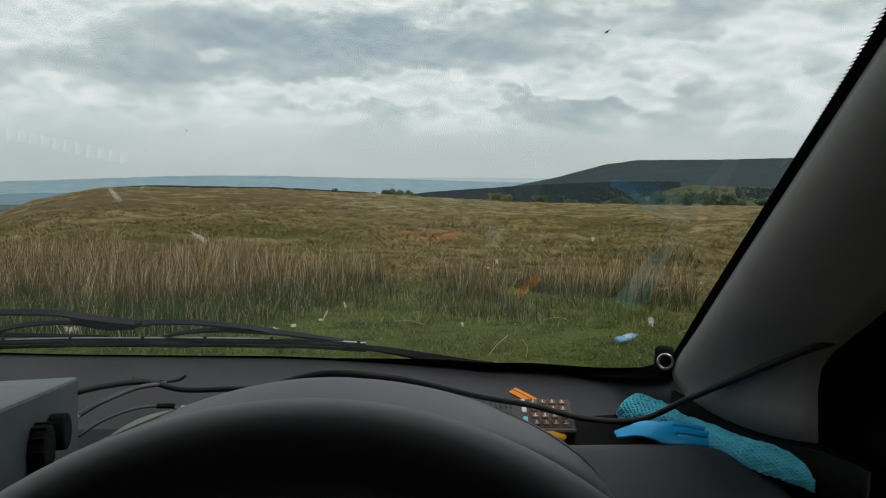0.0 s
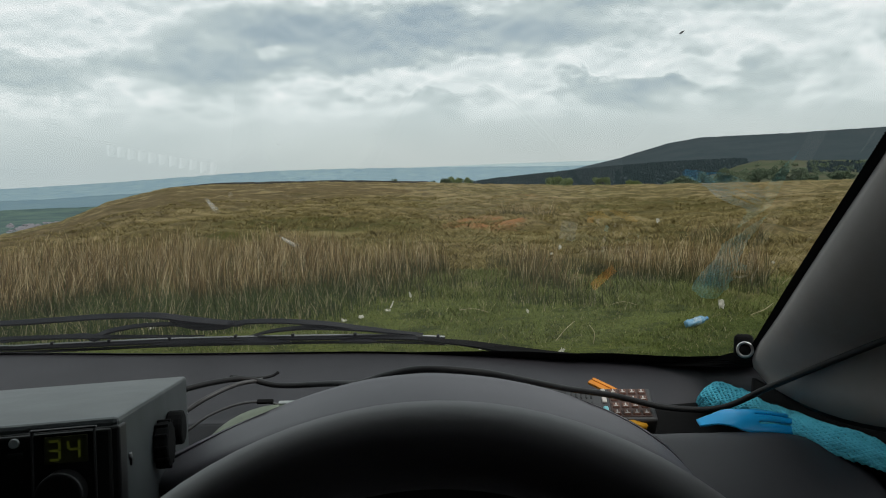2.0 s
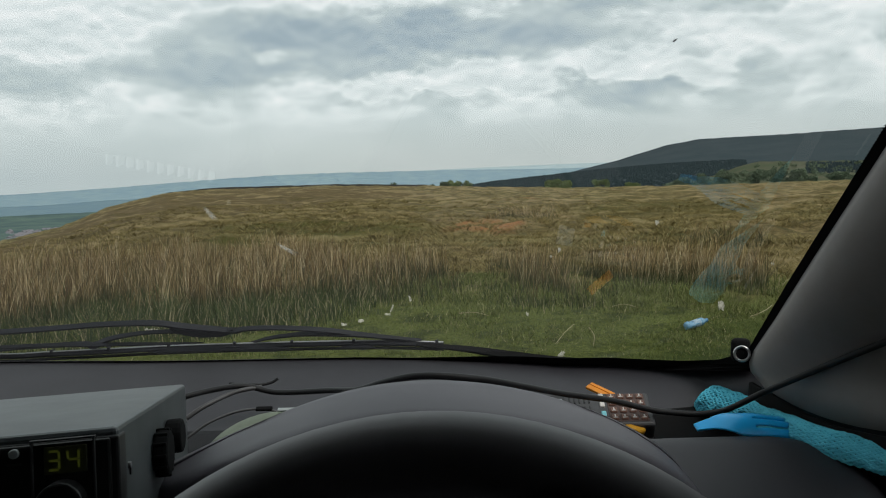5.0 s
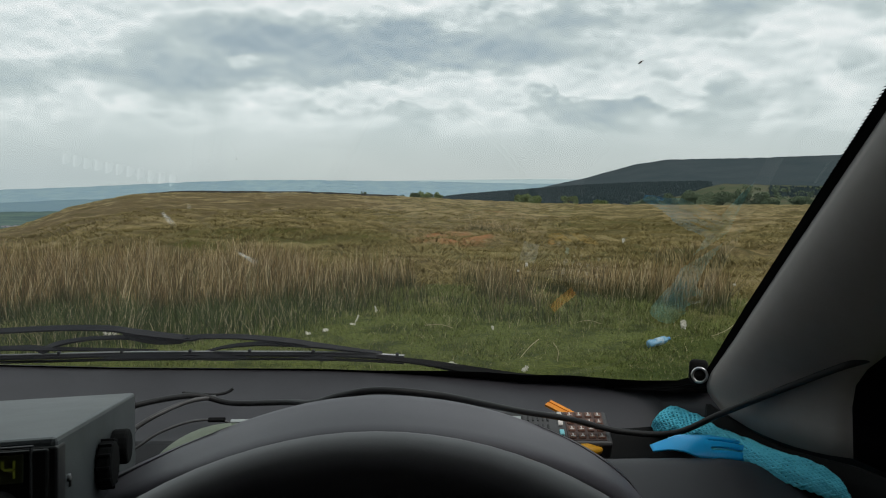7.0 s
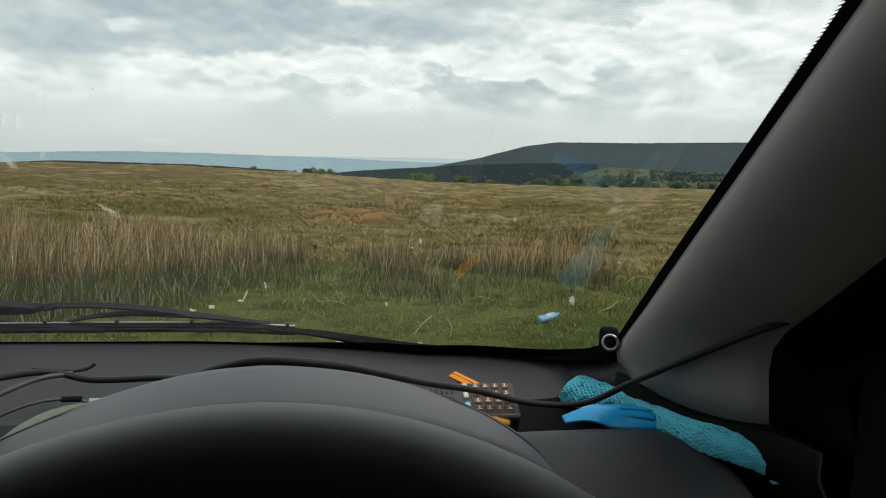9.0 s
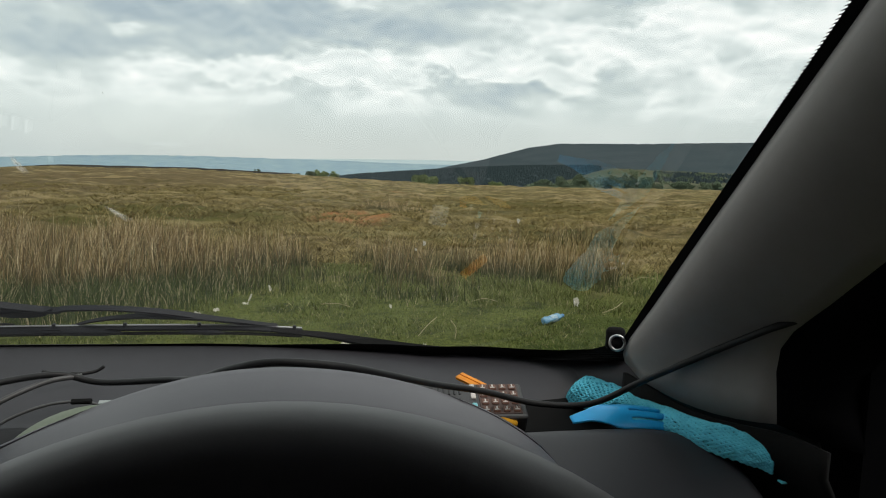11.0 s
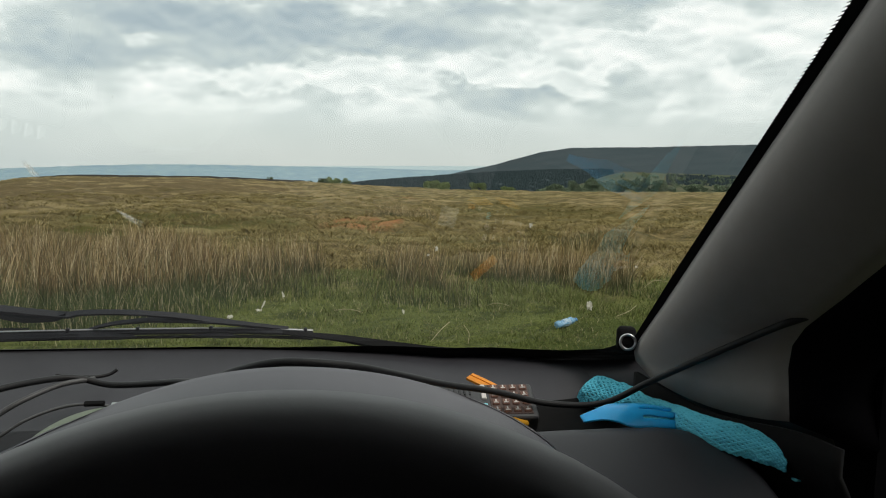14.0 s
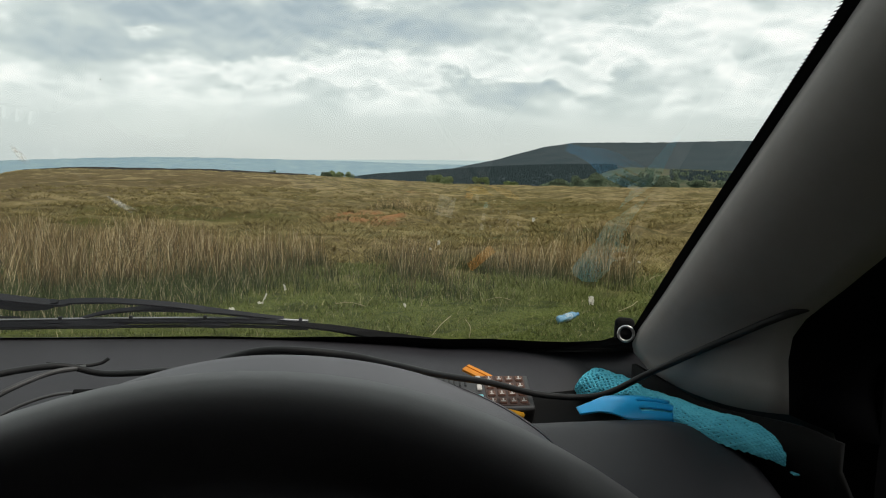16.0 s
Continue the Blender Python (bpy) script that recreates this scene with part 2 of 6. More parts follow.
def ground_material():
    m = bpy.data.materials.new("moor_ground")
    m.use_nodes = True
    nt = m.node_tree
    b = nt.nodes["Principled BSDF"]
    b.inputs["Roughness"].default_value = 0.95
    b.inputs["Specular IOR Level"].default_value = 0.1
    tc = nt.nodes.new("ShaderNodeTexCoord")
    vec = tc.outputs["Object"]
    big = noise_node(nt, vec, 0.07, 4, 0.6)
    mid = noise_node(nt, vec, 0.55, 5, 0.62)
    fine = noise_node(nt, vec, 5.0, 5, 0.7)
    soil = noise_node(nt, vec, 26.0, 4, 0.7)
    brown = mix_rgb(nt, ramp_node(nt, mid, [(0.36, (0, 0, 0)), (0.62, (1, 1, 1))]), (0.152, 0.110, 0.048), (0.275, 0.206, 0.106))
    olive = mix_rgb(nt, ramp_node(nt, mid, [(0.34, (0, 0, 0)), (0.66, (1, 1, 1))]), (0.122, 0.103, 0.034), (0.228, 0.180, 0.076))
    col = mix_rgb(nt, ramp_node(nt, big, [(0.42, (0, 0, 0)), (0.58, (1, 1, 1))]), olive, brown)
    # tussock relief put into the colour: dark gap shade, pale lit tops
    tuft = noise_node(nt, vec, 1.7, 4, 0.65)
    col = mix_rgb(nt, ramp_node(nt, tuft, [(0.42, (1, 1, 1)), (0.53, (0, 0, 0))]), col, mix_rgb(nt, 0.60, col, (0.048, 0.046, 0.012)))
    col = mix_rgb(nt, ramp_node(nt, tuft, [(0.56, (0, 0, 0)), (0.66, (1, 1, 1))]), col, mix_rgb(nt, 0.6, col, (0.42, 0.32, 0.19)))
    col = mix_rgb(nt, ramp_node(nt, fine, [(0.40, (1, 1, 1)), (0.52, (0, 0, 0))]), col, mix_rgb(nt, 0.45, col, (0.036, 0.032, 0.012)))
    # flattened pale grass lying in long bands
    flat = nt.nodes.new("ShaderNodeVectorMath")
    flat.operation = "MULTIPLY"
    flat.inputs[1].default_value = (0.42, 0.80, 1.0)
    nt.links.new(vec, flat.inputs[0])
    band = noise_node(nt, flat.outputs[0], 1.3, 6, 0.68, 0.6)
    col = mix_rgb(nt, ramp_node(nt, band, [(0.54, (0, 0, 0)), (0.64, (0.42, 0.42, 0.42))]), col, (0.335, 0.272, 0.148))
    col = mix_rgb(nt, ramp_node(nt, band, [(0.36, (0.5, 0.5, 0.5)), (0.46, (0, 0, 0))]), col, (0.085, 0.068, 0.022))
    # tussock highlights and root shade put into the colour, a hand wide
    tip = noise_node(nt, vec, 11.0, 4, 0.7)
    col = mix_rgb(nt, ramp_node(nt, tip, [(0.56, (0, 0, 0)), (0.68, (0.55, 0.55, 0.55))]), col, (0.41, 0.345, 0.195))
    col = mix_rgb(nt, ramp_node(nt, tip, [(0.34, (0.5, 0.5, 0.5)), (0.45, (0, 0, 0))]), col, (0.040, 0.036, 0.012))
    russet = noise_node(nt, vec, 0.11, 3, 0.6)
    col = mix_rgb(nt, ramp_node(nt, russet, [(0.64, (0, 0, 0)), (0.72, (0.6, 0.6, 0.6))]), col, (0.30, 0.135, 0.062))
    sep = nt.nodes.new("ShaderNodeSeparateXYZ")
    nt.links.new(vec, sep.inputs[0])

    # single patches: wet olive hollow, russet bracken, bleached grass
    def patch(x, y, rx, ry, turn, colour, most):
        ca, sa = math.cos(radians(turn)), math.sin(radians(turn))
        dx, dy = math_node(nt, "SUBTRACT", sep.outputs[0], x), math_node(nt, "SUBTRACT", sep.outputs[1], y)
        u = math_node(nt, "ADD", math_node(nt, "MULTIPLY", dx, ca / rx), math_node(nt, "MULTIPLY", dy, sa / rx))
        w = math_node(nt, "SUBTRACT", math_node(nt, "MULTIPLY", dy, ca / ry), math_node(nt, "MULTIPLY", dx, sa / ry))
        q = math_node(nt, "ADD", math_node(nt, "MULTIPLY", u, u), math_node(nt, "MULTIPLY", w, w))
        q = math_node(nt, "ADD", q, math_node(nt, "MULTIPLY", math_node(nt, "SUBTRACT", tuft, 0.5), 2.4 if rx > 0.6 else 0.9))
        k = math_node(nt, "MULTIPLY", math_node(nt, "DIVIDE", math_node(nt, "SUBTRACT", 1.25, q), 0.7, True), most)
        return mix_rgb(nt, k, col, colour)

    col = patch(-17.0, 62.0, 17.0, 44.0, 0, (0.118, 0.085, 0.044), 0.72)
    col = patch(-8.5, 20.0, 6.0, 7.0, 0, (0.108, 0.084, 0.036), 0.6)
    col = patch(-3.0, 19.5, 4.2, 2.6, 0, (0.075, 0.076, 0.016), 0.75)
    col = patch(2.5, 15.5, 4.0, 1.6, 0, (0.070, 0.078, 0.022), 0.75)
    col = patch(9.0, 30.0, 5.0, 3.0, 0, (0.090, 0.082, 0.024), 0.6)
    col = patch(1.15, 19.4, 1.15, 2.3, -8, (0.36, 0.150, 0.066), 0.8)
    col = patch(3.4, 26.0, 1.3, 2.6, 0, (0.40, 0.29, 0.18), 0.6)
    # wind-laid grass in long level streaks, bleached above and dark below
    laid = nt.nodes.new("ShaderNodeVectorMath")
    laid.operation = "MULTIPLY"
    laid.inputs[1].default_value = (0.16, 0.50, 1.0)
    nt.links.new(vec, laid.inputs[0])
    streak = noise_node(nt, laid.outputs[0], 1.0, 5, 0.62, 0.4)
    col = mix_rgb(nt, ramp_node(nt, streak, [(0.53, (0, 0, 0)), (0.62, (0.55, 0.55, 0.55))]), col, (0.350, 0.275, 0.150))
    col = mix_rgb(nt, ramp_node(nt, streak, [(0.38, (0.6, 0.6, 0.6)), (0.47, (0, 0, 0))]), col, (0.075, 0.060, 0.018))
    col = mix_rgb(nt, 1.0, col, (1.0, 0.985, 0.90), "MULTIPLY")
    # closer, shorter turf round the parking place
    dist = math_node(nt, "SQRT", math_node(nt, "ADD", math_node(nt, "POWER", sep.outputs[0], 2.0), math_node(nt, "POWER", sep.outputs[1], 2.0)))
    near = math_node(nt, "SUBTRACT", 1.0, math_node(nt, "DIVIDE", math_node(nt, "SUBTRACT", math_node(nt, "ADD", dist, math_node(nt, "MULTIPLY", mid, 5.0)), 10.5), 4.0), True)
    turf = mix_rgb(nt, ramp_node(nt, soil, [(0.35, (0, 0, 0)), (0.65, (1, 1, 1))]), (0.064, 0.080, 0.020), (0.148, 0.164, 0.044))
    moss = noise_node(nt, vec, 2.6, 5, 0.6)
    turf = mix_rgb(nt, ramp_node(nt, moss, [(0.38, (0.8, 0.8, 0.8)), (0.50, (0, 0, 0))]), turf, (0.040, 0.050, 0.016))
    turf = mix_rgb(nt, ramp_node(nt, moss, [(0.52, (0, 0, 0)), (0.64, (0.3, 0.3, 0.3))]), turf, (0.120, 0.145, 0.042))
    col = mix_rgb(nt, near, col, turf)
    # darker green ground and a bare trodden place beside the cars
    col = patch(3.6, 4.6, 2.4, 2.2, 0, (0.040, 0.057, 0.011), 0.92)
    col = patch(3.1, 3.3, 0.5, 0.35, 20, (0.075, 0.056, 0.030), 0.7)
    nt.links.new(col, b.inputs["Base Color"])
    bn = nt.nodes.new("ShaderNodeBump")
    bn.inputs["Strength"].default_value, bn.inputs["Distance"].default_value = 0.9, 0.12
    nt.links.new(math_node(nt, "ADD", fine, math_node(nt, "MULTIPLY", soil, 0.4)), bn.inputs["Height"])
    nt.links.new(bn.outputs[0], b.inputs["Normal"])
    return m


def glass_material(name, gloss=1.0):
    """Clear pane: sees through, and reflects by the angle as glass does."""
    m = bpy.data.materials.new(name)
    m.use_nodes = True
    nt = m.node_tree
    nt.nodes.clear()
    out = nt.nodes.new("ShaderNodeOutputMaterial")
    mix = nt.nodes.new("ShaderNodeMixShader")
    tr = nt.nodes.new("ShaderNodeBsdfTransparent")
    tr.inputs[0].default_value = (0.930, 0.955, 0.965, 1)
    gl = nt.nodes.new("ShaderNodeBsdfGlossy")
    gl.inputs["Roughness"].default_value = 0.0
    fr = nt.nodes.new("ShaderNodeFresnel")
    fr.inputs["IOR"].default_value = 1.5
    nt.links.new(math_node(nt, "MULTIPLY", fr.outputs[0], gloss, True), mix.inputs[0])
    nt.links.new(tr.outputs[0], mix.inputs[1])
    nt.links.new(gl.outputs[0], mix.inputs[2])
    nt.links.new(mix.outputs[0], out.inputs[0])
    return m


def film_material(name, base, cover):
    """A thin dry film on glass: mostly see-through, and lit through by the sky behind it."""
    m = bpy.data.materials.new(name)
    m.use_nodes = True
    nt = m.node_tree
    nt.nodes.clear()
    out = nt.nodes.new("ShaderNodeOutputMaterial")
    mix = nt.nodes.new("ShaderNodeMixShader")
    clear = nt.nodes.new("ShaderNodeBsdfTransparent")
    dust = nt.nodes.new("ShaderNodeBsdfTranslucent")
    dust.inputs[0].default_value = (*base, 1)
    tc = nt.nodes.new("ShaderNodeTexCoord")
    n = noise_node(nt, tc.outputs["Object"], 420, 4, 0.65)
    nt.links.new(ramp_node(nt, n, [(0.36, (0, 0, 0)), (0.56, (cover, cover, cover))]), mix.inputs[0])
    nt.links.new(clear.outputs[0], mix.inputs[1])
    nt.links.new(dust.outputs[0], mix.inputs[2])
    nt.links.new(mix.outputs[0], out.inputs[0])
    return m


def glow_material(name, col, strength):
    m = bpy.data.materials.new(name)
    m.use_nodes = True
    b = m.node_tree.nodes["Principled BSDF"]
    b.inputs["Base Color"].default_value = (*(c * 0.2 for c in col), 1)
    b.inputs["Emission Color"].default_value = (*col, 1)
    b.inputs["Emission Strength"].default_value = strength
    return m


DASH = material("dash_plastic", (0.028, 0.027, 0.033), 0.55, (0.023, 0.0225, 0.027), 6, bump=0.35, bump_scale=900)
HOOD = material("hood_plastic", (0.117, 0.110, 0.125), 0.50, (0.103, 0.097, 0.111), 6, bump=0.3, bump_scale=900)
RIM = material("wheel_plastic", (0.151, 0.143, 0.152), 0.50, (0.133, 0.126, 0.134), 10, bump=0.06, bump_scale=700, spec=0.9)
PILLAR = material("pillar_plastic", (0.268, 0.247, 0.238), 0.7, (0.236, 0.217, 0.208), 8, bump=0.3, bump_scale=1200)
BLACK = material("black_rubber", (0.0055, 0.0055, 0.006), 0.8, (0.008, 0.008, 0.008), 30, bump=0.2, bump_scale=600, spec=0.12)
# dark tone that stands for shade in the left of the tray
TRAY_SHADE = material("tray_shade", (0.010, 0.010, 0.012), 0.7, (0.013, 0.013, 0.015), 30, bump=0.2, bump_scale=600, spec=0.25)
FELT = material("door_felt", (0.004, 0.004, 0.0045), 0.95, (0.003, 0.003, 0.0035), 30, bump=0.2, bump_scale=600, spec=0.0)
CABLE = material("cable_sheath", (0.012, 0.012, 0.013), 0.55, (0.017, 0.017, 0.018), 40, spec=0.3)
CABLE_GREY = material("grey_cable_sheath", (0.085, 0.085, 0.088), 0.5, (0.06, 0.06, 0.06), 40)
WIPER = material("wiper_black", (0.009, 0.010, 0.013), 0.6, (0.011, 0.012, 0.015), 25, spec=0.25)
STEEL = material("steel_strip", (0.34, 0.34, 0.34), 0.45, (0.30, 0.30, 0.30), 40, metal=1.0)
CHROME = material("chrome", (0.60, 0.60, 0.60), 0.32, (0.5, 0.5, 0.5), 60, metal=1.0)
BOX_TOP = material("grey_enamel", (0.100, 0.111, 0.116), 0.45, (0.084, 0.093, 0.097), 12, bump=0.15, bump_scale=1500)
BOX_DARK = material("dark_panel", (0.012, 0.012, 0.013), 0.4, (0.018, 0.018, 0.018), 40)
ORANGE = material("orange_rubber", (0.76, 0.27, 0.012), 0.5, (0.62, 0.21, 0.01), 60)
YELLOW = material("amber_rubber", (0.60, 0.30, 0.015), 0.5, (0.52, 0.25, 0.01), 60)
HANDSET = material("handset_plastic", (0.052, 0.053, 0.056), 0.5, (0.040, 0.040, 0.042), 60, bump=0.2, bump_scale=1500)
KEY = material("brown_key", (0.150, 0.075, 0.052), 0.5, (0.12, 0.055, 0.038), 80)
KEY_MARK = material("key_print", (0.62, 0.58, 0.55), 0.6)
KEY_CYAN = material("cyan_key", (0.24, 0.66, 0.74), 0.4)
SCREEN_GREY = material("lcd_grey", (0.46, 0.50, 0.50), 0.25)
FORK = material("blue_fork_plastic", (0.016, 0.460, 0.950), 0.3, (0.014, 0.43, 0.90), 30)
YARN = material("turquoise_yarn", (0.140, 0.680, 0.850), 0.85, (0.100, 0.56, 0.74), 120, bump=0.5, bump_scale=1800)
# shaded copy of the yarn colour, for what shows through the net
YARN_SHADED = material("turquoise_yarn_shade", (0.018, 0.200, 0.265), 0.9, (0.010, 0.12, 0.165), 300, bump=0.8, bump_scale=700)
PALE = material("pale_green_plastic", (0.20, 0.235, 0.175), 0.5, (0.155, 0.185, 0.14), 50)
GROUND = ground_material()
# PLAIN to SEA, and VALLEY_WOOD: distance haze is put into the base colour
PLAIN = material("hazed_plain", (0.150, 0.205, 0.212), 0.95, (0.110, 0.158, 0.165), 0.012, spec=0.0)
RIDGE = material("hazed_ridge", (0.200, 0.285, 0.345), 0.95, (0.275, 0.362, 0.378), 0.016, spec=0.0)
RIDGE_LOW = material("hazed_lower_ridge", (0.150, 0.222, 0.270), 0.95, (0.178, 0.252, 0.280), 0.012, spec=0.0)
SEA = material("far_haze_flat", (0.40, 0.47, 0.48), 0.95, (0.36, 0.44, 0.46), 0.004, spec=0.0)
MOORHILL = material("moor_hill", (0.060, 0.072, 0.077), 0.95, (0.044, 0.060, 0.065), 0.008, spec=0.0)
VALLEY_WOOD = material("hazed_valley_wood", (0.068, 0.104, 0.110), 0.95, (0.118, 0.168, 0.138), 0.018, spec=0.0)
CONIFER = material("conifer", (0.030, 0.044, 0.046), 0.95, (0.022, 0.034, 0.036), 0.05, spec=0.0, island=[(0, (0.032, 0.044, 0.047)), (1, (0.038, 0.052, 0.054))])
PASTURE = material("pasture", (0.062, 0.082, 0.046), 0.95, (0.115, 0.105, 0.074), 0.02, spec=0.0)
LEAF = material("leaf", (0.120, 0.155, 0.055), 0.8, (0.090, 0.118, 0.042), 0.8, spec=0.2, island=[(0, (0.130, 0.162, 0.060)), (1, (0.190, 0.220, 0.086))])
LEAF_DARK = material("dark_leaf", (0.080, 0.102, 0.050), 0.8, (0.066, 0.086, 0.042), 0.8, spec=0.1, island=[(0, (0.070, 0.092, 0.046)), (1, (0.110, 0.136, 0.066))])
# leaf colour paled to carry the distance haze
LEAF_FAR = material("hazy_leaf", (0.130, 0.160, 0.105), 0.9, (0.115, 0.145, 0.096), 0.8, spec=0.0, island=[(0, (0.118, 0.148, 0.098)), (1, (0.155, 0.186, 0.114))])
BARK = material("bark", (0.07, 0.055, 0.04), 0.9)
STONE = material("field_stone", (0.060, 0.056, 0.048), 0.9, (0.04, 0.038, 0.033), 2)
HOUSE_WALL = material("house_wall", (0.38, 0.40, 0.42), 0.9, (0.29, 0.29, 0.31), 0.05)
HOUSE_ROOF = material("house_roof", (0.21, 0.20, 0.215), 0.9, (0.19, 0.17, 0.18), 0.05)
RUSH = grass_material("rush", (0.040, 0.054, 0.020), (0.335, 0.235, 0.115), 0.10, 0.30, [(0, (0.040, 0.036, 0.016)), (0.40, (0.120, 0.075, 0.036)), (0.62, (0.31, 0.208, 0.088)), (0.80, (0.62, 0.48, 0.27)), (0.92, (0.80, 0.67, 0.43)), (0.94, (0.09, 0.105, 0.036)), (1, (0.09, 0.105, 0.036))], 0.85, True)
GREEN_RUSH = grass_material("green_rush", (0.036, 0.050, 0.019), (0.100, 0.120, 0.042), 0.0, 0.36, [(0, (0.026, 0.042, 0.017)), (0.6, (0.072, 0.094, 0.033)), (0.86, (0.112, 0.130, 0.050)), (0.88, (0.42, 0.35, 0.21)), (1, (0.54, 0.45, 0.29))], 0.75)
TURF = grass_material("turf_blade", (0.078, 0.098, 0.026), (0.178, 0.200, 0.060), 0.0, 0.14, [(0, (0.076, 0.098, 0.027)), (0.7, (0.180, 0.202, 0.060)), (0.88, (0.175, 0.175, 0.065)), (0.92, (0.36, 0.31, 0.17)), (1, (0.46, 0.40, 0.24))])
TUSSOCK = grass_material("tussock_blade", (0.120, 0.096, 0.032), (0.255, 0.196, 0.080), 0.01, 0.13, [(0, (0.120, 0.097, 0.033)), (0.5, (0.175, 0.140, 0.047)), (0.85, (0.32, 0.25, 0.105)), (1, (0.50, 0.41, 0.21))])
GLASS = glass_material("windscreen_glass", 2.2)
SIDE_GLASS = glass_material("side_glass", 0.4)
ALUMINIUM = material("bright_aluminium", (0.80, 0.80, 0.80), 0.6, (0.72, 0.72, 0.72), 60)
PAINT = material("dark_car_paint", (0.017, 0.015, 0.021), 0.5, (0.013, 0.012, 0.017), 5, spec=0.15)
BUMPER = material("grey_bumper", (0.028, 0.032, 0.033), 0.75, (0.038, 0.042, 0.043), 8, bump=0.3, bump_scale=500)
TYRE = material("tyre", (0.018, 0.018, 0.018), 0.85)
LAMP_GLASS = material("lamp_glass", (0.55, 0.57, 0.58), 0.12, (0.4, 0.42, 0.43), 60)
PET_PALE = material("bottle_wrapper", (0.40, 0.48, 0.52), 0.5, (0.20, 0.34, 0.46), 60)
PET = material("bottle_plastic", (0.09, 0.25, 0.40), 0.25, (0.22, 0.38, 0.50), 30)
PET_LABEL = material("bottle_label", (0.06, 0.22, 0.50), 0.45, (0.10, 0.28, 0.55), 30)
PAPER = material("litter_paper", (0.58, 0.55, 0.46), 0.85, (0.34, 0.32, 0.27), 30, bump=0.3, bump_scale=120)
LINING = material("cloth_lining", (0.034, 0.033, 0.032), 0.95, (0.028, 0.027, 0.026), 20, bump=0.3, bump_scale=900)
FILM = film_material("dry_smear", (0.60, 0.56, 0.50), 0.15)
DIGIT = glow_material("yellow_digit", (0.50, 0.58, 0.08), 0.030)
LCD_BACK = material("lcd_back", (0.085, 0.088, 0.035), 0.3)


# ---------- mesh helpers ----------
def link_mesh(name, verts, faces, mat, parent=None, label="", smooth=False, mats=None, face_mats=None):
    me = bpy.data.meshes.new(name)
    me.from_pydata([tuple(v) for v in verts], [], [tuple(f) for f in faces])
    me.materials.append(mat)
    for extra in mats or ():
        me.materials.append(extra)
    if face_mats is not None:
        me.polygons.foreach_set("material_index", np.asarray(face_mats, dtype=np.int32))
    if smooth:
        me.polygons.foreach_set("use_smooth", np.ones(len(me.polygons), dtype=bool))
    me.update()
    ob = new(name, me)
    if parent is not None:
        ob.parent = parent
    return tagged(ob, label)


def part(name, bm, mat, parent=None, label="", smooth=False):
    me = bpy.data.meshes.new(name)
    bmesh.ops.recalc_face_normals(bm, faces=bm.faces[:])
    bm.to_mesh(me)
    bm.free()
    me.materials.append(mat)
    if smooth:
        me.polygons.foreach_set("use_smooth", np.ones(len(me.polygons), dtype=bool))
    ob = new(name, me)
    if parent is not None:
        ob.parent = parent
    return tagged(ob, label)


def thing(name, m, label, category, group="", kind=""):
    ob = new(name)
    ob.empty_display_size = 0.05
    ob.matrix_world = m
    return tagged(ob, label, category, group, kind)


def box_bm(sx, sy, sz, at=(0, 0, 0), bevel=0.0, seg=2, turn=None):
    bm = bmesh.new()
    bmesh.ops.create_cube(bm, size=1.0)
    bmesh.ops.scale(bm, vec=(sx, sy, sz), verts=bm.verts)
    if bevel:
        bmesh.ops.bevel(bm, geom=bm.edges[:], offset=bevel, segments=seg, affect="EDGES", profile=0.5)
    if turn is not None:
        bmesh.ops.transform(bm, matrix=turn, verts=bm.verts)
    bmesh.ops.translate(bm, vec=at, verts=bm.verts)
    return bm


def disc_bm(r, depth, at=(0, 0, 0), axis="Z", seg=24, bevel=0.0, r2=None):
    bm = bmesh.new()
    bmesh.ops.create_cone(bm, cap_ends=True, segments=seg, radius1=r, radius2=r if r2 is None else r2, depth=depth)
    if bevel:
        rim = [e for e in bm.edges if len(e.link_faces) == 2 and any(len(f.verts) > 4 for f in e.link_faces)]
        bmesh.ops.bevel(bm, geom=rim, offset=bevel, segments=2, affect="EDGES", profile=0.5)
    turn = {"Z": Matrix.Identity(4), "X": Matrix.Rotation(radians(90), 4, "Y"), "Y": Matrix.Rotation(radians(90), 4, "X")}[axis]
    bmesh.ops.transform(bm, matrix=Matrix.Translation(at) @ turn, verts=bm.verts)
    return bm


def add_bm(a, b):
    """Joins b into a."""
    me = bpy.data.meshes.new("joined")
    b.to_mesh(me)
    b.free()
    a.from_mesh(me)
    bpy.data.meshes.remove(me)
    return a


def smooth_path(pts, n=8):
    """Catmull-Rom through the points."""
    p = np.array(pts, float)
    p = np.vstack([2 * p[0] - p[1], p, 2 * p[-1] - p[-2]])
    out = []
    for i in range(1, len(p) - 2):
        for t in np.linspace(0, 1, n, endpoint=False):
            a, b, c, d = p[i - 1:i + 3]
            out.append(0.5 * (2 * b + (c - a) * t + (2 * a - 5 * b + 4 * c - d) * t * t + (3 * b - a - 3 * c + d) * t ** 3))
    out.append(p[-2])
    return np.array(out)


